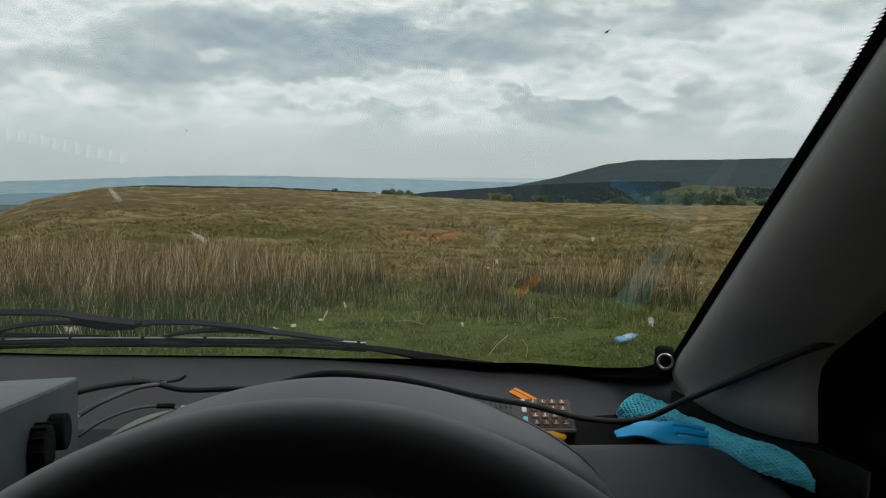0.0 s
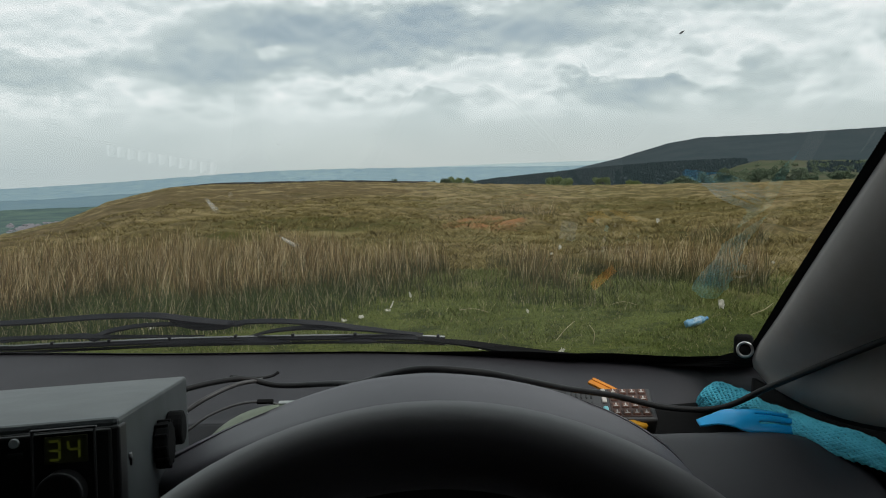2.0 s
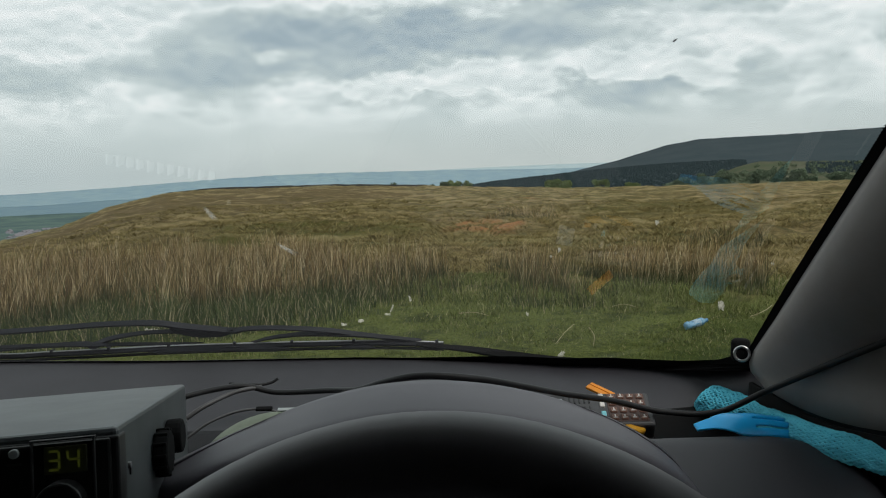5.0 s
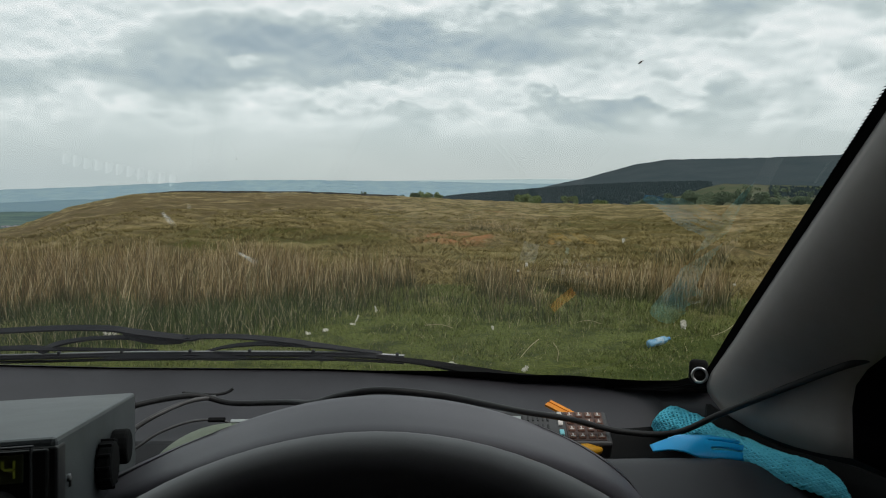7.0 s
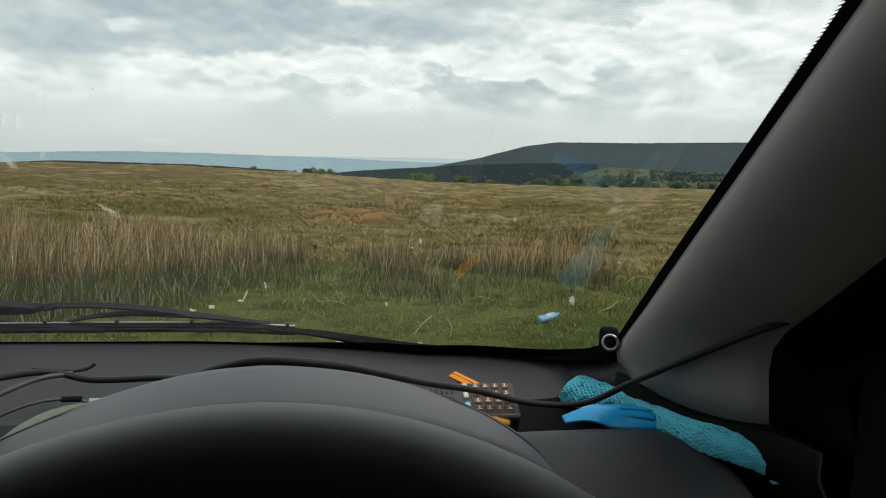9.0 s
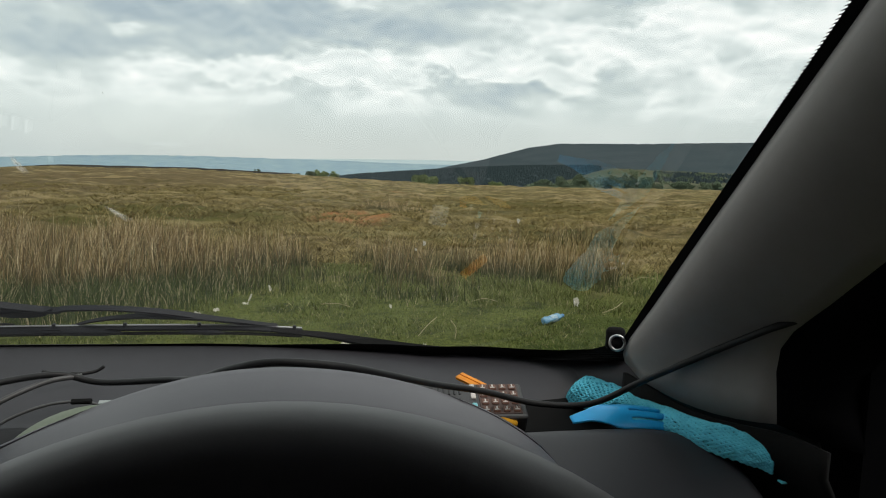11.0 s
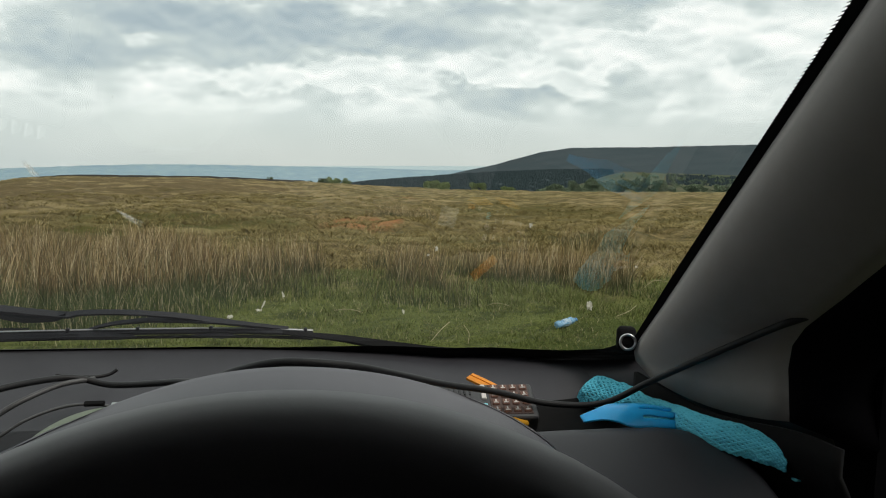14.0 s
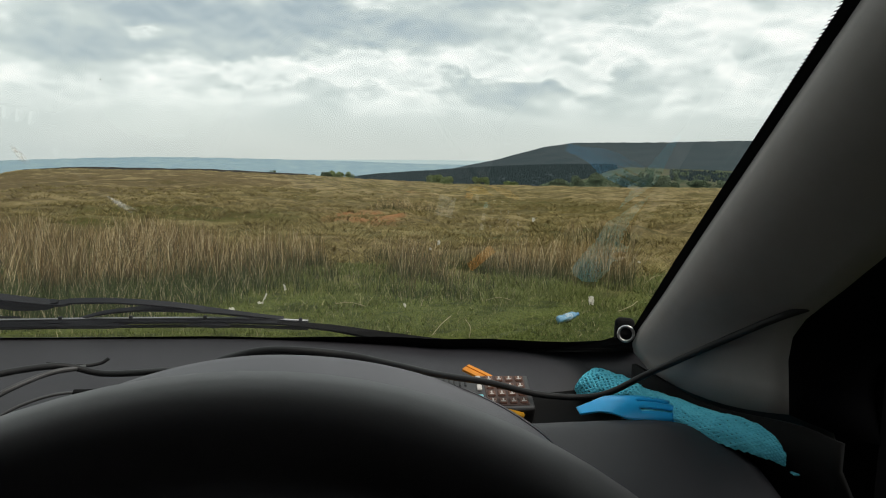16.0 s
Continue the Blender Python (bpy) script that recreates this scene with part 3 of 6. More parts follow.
def sweep(path, section, up=(0, 0, 1), scales=None, closed=False, caps=True):
    """Sweeps a closed section (list of side, up pairs) along a path. Returns verts, faces."""
    path = np.asarray(path, float)
    section = np.asarray(section, float)
    n, k = len(path), len(section)
    tan = np.gradient(path, axis=0) if not closed else np.roll(path, -1, 0) - np.roll(path, 1, 0)
    tan /= np.linalg.norm(tan, axis=1)[:, None] + 1e-12
    up = np.broadcast_to(np.asarray(up, float), tan.shape)
    side = np.cross(tan, up)
    side /= np.linalg.norm(side, axis=1)[:, None] + 1e-12
    u = np.cross(side, tan)
    sc = np.ones(n) if scales is None else np.asarray(scales, float)
    verts = (path[:, None] + sc[:, None, None] * (section[None, :, :1] * side[:, None] + section[None, :, 1:] * u[:, None])).reshape(-1, 3)
    faces = []
    for i in range(n if closed else n - 1):
        j = (i + 1) % n
        for a in range(k):
            b = (a + 1) % k
            faces.append((i * k + a, i * k + b, j * k + b, j * k + a))
    if caps and not closed:
        faces.append(tuple(range(k))[::-1])
        faces.append(tuple((n - 1) * k + a for a in range(k)))
    return verts, faces


def round_section(r, k=10, squash=1.0):
    a = np.linspace(0, 2 * np.pi, k, endpoint=False)
    return np.stack([r * np.cos(a), r * squash * np.sin(a)], 1)


def tube(name, pts, r, mat, parent=None, label="", k=10, n=8, scales=None):
    path = smooth_path(pts, n)
    sc = None if scales is None else np.interp(np.linspace(0, 1, len(path)), np.linspace(0, 1, len(scales)), scales)
    v, f = sweep(path, round_section(r, k), scales=sc)
    return link_mesh(name, v, f, mat, parent, label, smooth=True)


def sheet(name, grid, mat, parent=None, label="", thick=0.0, smooth=True):
    """A surface from a rows x columns x 3 array, with a second skin when thick."""
    g = np.asarray(grid, float)
    r, c, _ = g.shape
    verts = g.reshape(-1, 3)
    idx = np.arange(r * c).reshape(r, c)
    faces = np.stack([idx[:-1, :-1], idx[:-1, 1:], idx[1:, 1:], idx[1:, :-1]], -1).reshape(-1, 4).tolist()
    ob = link_mesh(name, verts, faces, mat, parent, label, smooth)
    if thick:
        mod = ob.modifiers.new("thickness", "SOLIDIFY")
        mod.thickness, mod.offset = thick, -1
    return ob


# ---------- the land ----------
EYE_Z, CREST = 1.55, 110.0
CREST_AZ = (-180, -120, -60, -33, -31.2, -27.5, -24.2, -20.3, -16.4, -8, 3.7, 9.3, 17.6, 28.6, 60, 120, 180)
CREST_SLOPE = (-0.03, -0.05, -0.085, -0.079, -0.0729, -0.0601, -0.0365, -0.0225, -0.0205, -0.0210, -0.0285, -0.0324, -0.0329, -0.0290, -0.030, -0.03, -0.03)


def crest_slope(az):
    return np.interp(az, CREST_AZ, CREST_SLOPE)


def base_height(x, y):
    x, y = np.asarray(x, float), np.asarray(y, float)
    d = np.hypot(x, y) + 1e-6
    az = np.degrees(np.arctan2(x, y))
    zc = EYE_Z + crest_slope(az) * CREST
    t = np.clip((d - 14) / (CREST - 14), 0, 1)
    near = zc * t
    far = np.maximum(zc - np.maximum(d - CREST, 0) ** 1.15 * 0.10, -190.0)
    return np.where(d <= CREST, near, far)


def lump(x, y):
    d = math.hypot(x, y)
    if d < 4 or d > 160:
        return 0.0
    k = min(1.0, max(0.0, (d - 9.5) / 8))
    a = 0.035 * noise.noise((x * 1.9, y * 1.9, 3.1)) * min(1, (d - 4) / 2)
    a += k * 0.22 * noise.noise((x * 0.75, y * 0.75, 0.3))
    a += k * 0.11 * noise.noise((x * 1.7, y * 1.7, 4.4))
    a += k * 0.22 * noise.noise((x * 0.21, y * 0.21, 7.7))
    return a * (1.0 if d < 100 else max(0.25, 1 - (d - 100) / 40))


def ground_z(x, y):
    return float(base_height(x, y)) + lump(x, y)


def build_ground():
    az = np.concatenate([np.arange(-180, -52, 4), np.arange(-52, 52, 0.32), np.arange(52, 180, 4)])
    ring = np.concatenate([[0.6, 1.5, 2.5], np.arange(3.2, 5, 0.4), 5 * 1.0155 ** np.arange(0, 207), np.geomspace(124, 4700, 46)])
    A, D = np.meshgrid(np.radians(az), ring)
    X, Y = D * np.sin(A), D * np.cos(A)
    Z = base_height(X, Y)
    Z += np.array([lump(x, y) for x, y in zip(X.ravel(), Y.ravel())]).reshape(X.shape)
    r, c = X.shape
    verts = np.stack([X, Y, Z], -1).reshape(-1, 3)
    idx = np.arange(r * c).reshape(r, c)
    nxt = np.roll(idx, -1, 1)
    faces = np.stack([idx[:-1], nxt[:-1], nxt[1:], idx[1:]], -1).reshape(-1, 4)
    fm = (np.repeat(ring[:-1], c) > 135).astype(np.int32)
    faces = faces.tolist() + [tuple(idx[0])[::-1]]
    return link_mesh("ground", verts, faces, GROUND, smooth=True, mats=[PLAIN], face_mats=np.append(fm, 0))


tagged(build_ground(), "rough upland moor of brown and olive grass", "moorland", kind="structure")


def hill(name, label, prof, near, far, foot, mat, step=0.25, rough=0.0, kind="structure", category="hill", front=0.0):
    """A hillside whose skyline is given as (azimuth, slope seen from the car), rising from `near` to `far` metres."""
    az = np.arange(prof[0][0], prof[-1][0] + 1e-6, step)
    crest = np.interp(az, [p[0] for p in prof], [p[1] for p in prof])
    rows = []
    for t in np.linspace(0, 1, 14):
        d = near + (far - near) * t
        e = t ** 0.8
        s = foot + (crest - foot) * e
        z = EYE_Z + s * d
        a = np.radians(az)
        if rough:
            z = z + np.array([rough * noise.noise((b * 1.7, t * 6, 2.2)) + 0.5 * rough * noise.noise((b * 6.1, t * 15, 9.2)) for b in az]) * (0.3 + 0.7 * t)
        rows.append(np.stack([d * np.sin(a), d * np.cos(a), z], -1))
    a = np.radians(az)
    back = rows[-1].copy()
    back[:, :2] *= 1.08
    back[:, 2] = -210
    rows.append(back)
    ob = sheet(name, rows, mat)
    return tagged(ob, label, category, kind=kind)


hill("backdrop_ridge", "long ridge on the far side of the valley, haze blue in its colour", [(-75, -0.022), (-50, -0.021), (-31, -0.0185), (-24, -0.0142), (-16.4, -0.0071), (-12.2, -0.0043), (-8, -0.0036), (-3.7, -0.0040), (2.9, -0.0047), (7, -0.006), (14, -0.006)],
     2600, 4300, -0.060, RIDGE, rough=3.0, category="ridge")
# darker strip added to step the haze painted on the ridge
hill("backdrop_lower_ridge", "lower slope of the far ridge in a darker haze blue", [(-75, -0.036), (-45, -0.034), (-33, -0.0325), (-28, -0.0318), (-24, -0.0290), (-20, -0.0285), (-14, -0.030)], 1900, 2500, -0.060, RIDGE_LOW, rough=2.5, category="ridge")
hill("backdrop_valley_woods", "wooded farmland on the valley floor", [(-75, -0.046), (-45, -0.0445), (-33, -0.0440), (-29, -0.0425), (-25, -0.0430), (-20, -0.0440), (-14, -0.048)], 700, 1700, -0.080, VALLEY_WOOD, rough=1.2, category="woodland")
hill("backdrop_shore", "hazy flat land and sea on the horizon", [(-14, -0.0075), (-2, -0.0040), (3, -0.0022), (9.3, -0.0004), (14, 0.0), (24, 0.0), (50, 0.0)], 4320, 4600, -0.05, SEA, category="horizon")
hill("backdrop_moor_hill", "dark heather hill with a level top", [(9.5, -0.013), (11.4, -0.0054), (13.5, 0.0027), (15, 0.0105), (16.8, 0.0195), (19.1, 0.0262), (20.5, 0.0268), (25.1, 0.0282), (30.7, 0.0316), (36, 0.0335), (41, 0.031), (70, 0.028)],
     1500, 2300, -0.03, MOORHILL, rough=1.6)
hill("backdrop_valley_side", "dark plantation slope below the hill", [(1.0, -0.0275), (3.3, -0.0232), (9.3, -0.0140), (13, -0.0085), (17.6, -0.0040), (21.5, -0.0020), (24, -0.0045), (30.8, -0.0062), (45, -0.006), (70, -0.008)],
     700, 1150, -0.045, MOORHILL, rough=2.0)
hill("backdrop_pasture", "green hillside pasture with scattered trees", [(18.5, -0.030), (20.5, -0.0180), (22.0, -0.0090), (23.2, -0.0040), (26, -0.0050), (30, -0.0060), (36, -0.0075), (44, -0.010), (60, -0.014)],
     420, 660, -0.040, PASTURE, rough=0.6)


def cone_wood(name, label, spots, mat, kind="stuff"):
    """Many small uneven conifers in one mesh: (x, y, z, height, radius)."""
    verts, faces = [], []
    rng = random.Random(5)
    for x, y, z, h, r in spots:
        i = len(verts)
        for k in range(5):
            a = 2 * math.pi * (k + rng.random() * 0.6) / 5
            rr = r * rng.uniform(0.7, 1.15)
            verts.append((x + rr * math.cos(a), y + rr * math.sin(a), z + h * rng.uniform(0.0, 0.15)))
        for k in range(5):
            a = 2 * math.pi * (k + rng.random() * 0.6) / 5
            rr = r * rng.uniform(0.35, 0.6)
            verts.append((x + rr * math.cos(a), y + rr * math.sin(a), z + h * rng.uniform(0.5, 0.66)))
        verts.append((x + rng.uniform(-0.1, 0.1) * r, y, z + h))
        for k in range(5):
            n = (k + 1) % 5
            faces += [(i + k, i + n, i + 5 + n, i + 5 + k), (i + 5 + k, i + 5 + n, i + 10)]
    return tagged(link_mesh(name, verts, faces, mat), label, "woodland", kind=kind)


def plantation():
    rng = random.Random(8)
    prof_az = (1.0, 3.3, 9.3, 13, 17.6, 21.5, 22.6)
    prof_s = (-0.0275, -0.0232, -0.0140, -0.0085, -0.0040, -0.0020, -0.0030)
    spots = []
    for _ in range(9000):
        az = rng.uniform(2.2, 22.4)
        t = 1 - rng.random() ** 1.5 * 0.75
        d = 700 + 450 * t
        s = -0.045 + (np.interp(az, prof_az, prof_s) + 0.045) * t ** 0.8
        h = rng.uniform(2.2, 3.8) * min(1, (az - 1.0) / 5 + 0.35)
        a = radians(az)
        spots.append((d * math.sin(a), d * math.cos(a), EYE_Z + s * d - 0.8, h, h * rng.uniform(0.55, 0.95)))
    for _ in range(1500):
        az = 26.3 + 32 * rng.random() ** 1.6
        t = rng.uniform(0.50, 0.90)
        d = 420 + 240 * t
        s = -0.040 + (np.interp(az, (26, 30, 36, 44, 60), (-0.0050, -0.0060, -0.0075, -0.010, -0.014)) + 0.040) * t ** 0.8
        h = rng.uniform(2.2, 3.4)
        a = radians(az)
        spots.append((d * math.sin(a), d * math.cos(a), EYE_Z + s * d - 0.8, h, h * rng.uniform(0.50, 0.80)))
    return spots


cone_wood("plantation", "dark conifer plantation covering the valley side", plantation(), CONIFER)


def leaf_cloud(rng, blobs, n, size):
    """Small leaf clumps (three-sided flakes) spread through a few overlapping lumps."""
    verts, faces = [], []
    for _ in range(n):
        bx, by, bz, rx, rz = blobs[rng.randrange(len(blobs))]
        while True:
            p = [rng.uniform(-1, 1) for _ in range(3)]
            l = math.sqrt(sum(c * c for c in p))
            if l < 1:
                break
        c = Vector((bx + p[0] * rx, by + p[1] * rx, bz + p[2] * rz))
        i = len(verts)
        for k in range(4):
            o = Vector([rng.uniform(-1, 1) for _ in range(3)]).normalized() * size * rng.uniform(0.6, 1.3)
            verts.append(c + o)
        faces += [(i, i + 1, i + 2), (i, i + 2, i + 3), (i, i + 3, i + 1)]
    return verts, faces


def tree(name, label, az, dist, slope, width, height, mat, seed):
    """A low hawthorn-like tree: leaning trunk with limbs, and an uneven crown of clumps."""
    rng = random.Random(seed)
    a = radians(az)
    x, y = dist * math.sin(a), dist * math.cos(a)
    top = EYE_Z + slope * dist
    z0 = top - height
    ob = thing(name, pose(x, y, z0), label, "tree", "scattered moorland trees")
    bm = bmesh.new()
    for k in range(5):
        ang = rng.uniform(0, 6.28)
        reach = width * (0.0 if k == 0 else rng.uniform(0.15, 0.35))
        p = [Vector((0, 0, -0.8)), Vector((0.05, 0, height * 0.25)), Vector((reach * math.cos(ang), reach * math.sin(ang), height * rng.uniform(0.55, 0.8)))]
        v, f = sweep(smooth_path(p, 4), round_section(height * (0.045 if k == 0 else 0.022), 6), up=(0.3, 1, 0.1), scales=np.linspace(1.2, 0.4, 9))
        vs = [bm.verts.new(q) for q in v]
        for q in f:
            bm.faces.new([vs[i] for i in q])
    part("trunk", bm, BARK, ob)
    blobs = []
    for _ in range(18):
        bx = rng.uniform(-0.36, 0.36) * width
        blobs.append((bx, rng.uniform(-0.3, 0.3) * width, height * rng.uniform(0.05, 0.78) - abs(bx) * 0.10, width * rng.uniform(0.13, 0.22), height * rng.uniform(0.14, 0.24)))
    v, f = leaf_cloud(rng, blobs, 2600, width * 0.040)
    link_mesh("crown", v, f, mat, ob)
    return ob


for i, (az, dist, slope, w, h, m, what) in enumerate((
        (-3.7, 180, -0.0178, 1.7, 1.6, LEAF_DARK, "small lone thorn bush on the moor's edge"),
        (-0.7, 190, -0.0215, 1.5, 1.3, LEAF_DARK, "small dark thorn bush on the moor's edge"),
        (0.35, 195, -0.0185, 3.4, 2.6, LEAF_DARK, "dark rounded hawthorn on the moor's edge"),
        (1.35, 200, -0.0162, 6.2, 4.0, LEAF, "broad green hawthorn on the moor's edge"),
        (2.15, 205, -0.0190, 3.2, 2.8, LEAF, "green hawthorn beside a broader one"),
        (9.1, 230, -0.0170, 9.0, 6.2, LEAF, "bright green spreading tree behind the crest"),
        (12.1, 240, -0.0190, 6.0, 5.4, LEAF, "green rounded tree behind the crest"),
        (14.5, 250, -0.0245, 6.2, 4.0, LEAF, "low green tree behind the crest"),
        (18.2, 330, -0.0190, 9.0, 5.5, LEAF_FAR, "wide green tree at the pasture's foot"),
        (19.6, 340, -0.0165, 8.0, 5.5, LEAF_FAR, "wide green tree at the pasture's foot"),
        (20.9, 350, -0.0115, 8.0, 5.5, LEAF_FAR, "green tree on the pasture slope"),
        (23.2, 380, -0.0125, 11.0, 7.0, LEAF_FAR, "dark green tree on the pasture slope"),
        (24.6, 390, -0.0085, 10.0, 8.0, LEAF_FAR, "tall green tree on the pasture slope"),
        (26.0, 390, -0.0120, 12.0, 7.0, LEAF_FAR, "dark green tree on the pasture slope"),
        (28.2, 400, -0.0165, 12.0, 6.0, LEAF_FAR, "green tree low on the pasture slope"),
        (30.4, 400, -0.0150, 12.0, 7.0, LEAF_FAR, "dark green tree low on the pasture slope"))):
    tree("tree", what, az, dist, slope, w, h, m, 40 + i)


def scrub():
    """Low broadleaf scrub and hedges over the pasture, in one mesh."""
    rng = random.Random(12)
    verts, faces = [], []
    for _ in range(260):
        az = rng.choice((rng.uniform(17.0, 22.5), rng.uniform(22, 34), rng.uniform(33, 52)))
        t = rng.uniform(0.05, 0.62) if az < 23 else rng.uniform(0.10, 0.85)
        d = 420 + 240 * t
        top = np.interp(az, (18.5, 20.5, 22.0, 23.2, 26, 30, 36, 44, 60), (-0.030, -0.018, -0.009, -0.004, -0.005, -0.006, -0.0075, -0.010, -0.014))
        z = EYE_Z + (-0.040 + (top + 0.040) * t ** 0.8) * d
        a = radians(az)
        w, h = rng.uniform(3, 7), rng.uniform(2.0, 4.5)
        blobs = [(rng.uniform(-.5, .5) * w, rng.uniform(-.5, .5) * w, h * rng.uniform(0.2, 0.7), w * 0.35, h * 0.4) for _k in range(4)]
        v, f = leaf_cloud(rng, blobs, 70, w * 0.11)
        n = len(verts)
        verts += [(p[0] + d * math.sin(a), p[1] + d * math.cos(a), p[2] + z) for p in v]
        faces += [tuple(n + i for i in g) for g in f]
    tagged(link_mesh("scrub", verts, faces, LEAF_FAR), "green scrub and hedge trees over the pasture", "scrub", kind="stuff")


scrub()


def far_wall():
    """Low field wall along the skyline of the near moor."""
    az = np.radians(np.arange(-21.5, -1.0, 0.15))
    path = np.stack([113 * np.sin(az), 113 * np.cos(az), 0 * az], -1)
    path[:, 2] = EYE_Z + crest_slope(np.degrees(az)) * 113 + 0.10
    path[:, 2] += np.array([0.10 * noise.noise((a * 60, 0, 1)) for a in az]) - 0.35 * np.clip((-17.5 - np.degrees(az)) / 4, 0, 1)
    v, f = sweep(path, [(-0.3, -0.6), (0.3, -0.6), (0.25, 0.16), (-0.25, 0.16)])
    tagged(link_mesh("field_wall", v, f, STONE), "low dark field wall along the skyline", "wall")


far_wall()


def village():
    rng = random.Random(3)
    for i in range(58):
        az = rng.uniform(-30.6, -27.2)
        d = rng.uniform(900, 1150)
        a = radians(az)
        w, l, h = rng.uniform(3.2, 4.8), rng.uniform(4.5, 8), rng.uniform(2.2, 3.2)
        s = np.interp(d, (900, 1150), (-0.0703, -0.0614)) + rng.uniform(-0.001, 0.0)
        ob = thing("house", pose(d * math.sin(a), d * math.cos(a), EYE_Z + s * d, 0, 0, rng.uniform(0, 180)), "distant pale house with a grey pitched roof", "house", "houses of a distant village")
        part("wall", box_bm(l, w, h, (0, 0, h / 2)), HOUSE_WALL, ob)
        r = h * 0.55
        verts = [(-l / 2 - .3, -w / 2 - .3, h), (l / 2 + .3, -w / 2 - .3, h), (l / 2 + .3, w / 2 + .3, h), (-l / 2 - .3, w / 2 + .3, h), (-l / 2 - .3, 0, h + r), (l / 2 + .3, 0, h + r)]
        link_mesh("roof", verts, [(0, 1, 5, 4), (2, 3, 4, 5), (0, 4, 3), (1, 2, 5), (3, 2, 1, 0)], HOUSE_ROOF, ob)


village()


# ---------- grass ----------
def blades(name, label, spots, mat, category, seg=2):
    """spots: x, y, z, height, width, lean x, lean y, facing. All blades in one mesh, with their height in the UV's v."""
    s = np.asarray(spots, float)
    n = len(s)
    t = np.linspace(0, 1, seg + 1)
    wid = s[:, 4][:, None] * (1 - 0.85 * t ** 1.5)[None]
    cx = s[:, 0][:, None] + s[:, 5][:, None] * (t ** 1.8)[None]
    cy = s[:, 1][:, None] + s[:, 6][:, None] * (t ** 1.8)[None]
    cz = s[:, 2][:, None] + s[:, 3][:, None] * t[None]
    dx, dy = np.cos(s[:, 7])[:, None] * wid / 2, np.sin(s[:, 7])[:, None] * wid / 2
    L = np.stack([cx - dx, cy - dy, cz], -1)
    R = np.stack([cx + dx, cy + dy, cz], -1)
    verts = np.stack([L, R], 2).reshape(-1, 3)
    k = 2 * (seg + 1)
    base = (np.arange(n) * k)[:, None]
    quad = np.concatenate([np.stack([base[:, 0] + 2 * j, base[:, 0] + 2 * j + 1, base[:, 0] + 2 * j + 3, base[:, 0] + 2 * j + 2], -1)[:, None] for j in range(seg)], 1).reshape(-1, 4)
    me = bpy.data.meshes.new(name)
    me.vertices.add(len(verts))
    me.vertices.foreach_set("co", verts.ravel())
    me.loops.add(quad.size)
    me.loops.foreach_set("vertex_index", quad.ravel().astype(np.int32))
    me.polygons.add(len(quad))
    me.polygons.foreach_set("loop_start", np.arange(0, quad.size, 4, dtype=np.int32))
    me.update(calc_edges=True)
    h = np.repeat((s[:, 3][:, None] * t[None])[:, :, None], 2, 2).reshape(-1)
    uv = me.uv_layers.new(name="height")
    co = np.zeros((quad.size, 2))
    co[:, 1] = h[quad.ravel()]
    uv.data.foreach_set("uv", co.ravel())
    me.materials.append(mat)
    me.validate()
    return tagged(new(name, me), label, category, kind="stuff")


RNG = np.random.RandomState(11)


def belt(x, y):
    """Front and back of the rush belt along a bearing, and how far left it lies (0 to 1)."""
    az = math.degrees(math.atan2(x, y))
    left = min(1, max(0, (-3 - az) / 8))
    front = 8.5 + 0.55 * noise.noise((x * 1.3, 1.5, 0)) + 0.25 * noise.noise((x * 3.7, 2.5, 0)) + (-0.45 if az > -2 else 0) - 0.1 * left
    back = 11.2 + 1.8 * left + 0.8 * noise.noise((x * 0.5, 4.5, 0))
    if az > 13.5:
        front, back = 8.9 + 0.2 * noise.noise((x * 2.7, 0.5, 0)), 10.9
    return az, left, front, back


def rush_density(x, y):
    """How thick the straw-coloured rushes stand at a place, and how tall."""
    d = math.hypot(x, y)
    az, left, front, back = belt(x, y)
    if d < front or d > back:
        return 0, 0
    clump = 1.25 * noise.noise((x * 1.2, y * 1.2, 5.0)) + 0.8 * noise.noise((x * 3.1, y * 3.1, 1.0))
    dens = 0.48 + 1.05 * clump + 0.40 * left
    if 13.5 < az < 24:
        dens += 0.55 * min(1, (az - 13.5) / 1.5, (24 - az) / 2 + 0.3)
    elif az > 24:
        dens -= 0.8
    elif 4 < az < 13.5:
        dens -= 0.28
    if -4 < az < 4:
        dens -= 0.16
    tall = 0.31 + 0.10 * left + 0.15 * clump + (0.08 if 13.5 < az < 24 else 0)
    edge = min(1, (d - front) / (0.5 if left > 0.5 else 1.0))
    return max(0, min(1, dens)) * (0.30 + 0.70 * edge), tall * (0.75 + 0.25 * edge)


def build_rushes():
    out = []
    for _ in range(270000):
        az, d = RNG.uniform(-42, 34), math.sqrt(RNG.uniform(7.8 ** 2, 13.6 ** 2))
        x, y = d * math.sin(radians(az)), d * math.cos(radians(az))
        p, tall = rush_density(x, y)
        if RNG.rand() > p * 0.34:
            continue
        h = tall * (0.35 + 1.05 * RNG.rand() ** 1.5)
        out.append((x, y, ground_z(x, y) - 0.02, h, RNG.uniform(0.0035, 0.0090), (0.04 + RNG.normal(0, 0.19)) * h, RNG.normal(0, 0.18) * h, RNG.uniform(-0.6, 0.6)))
    return out


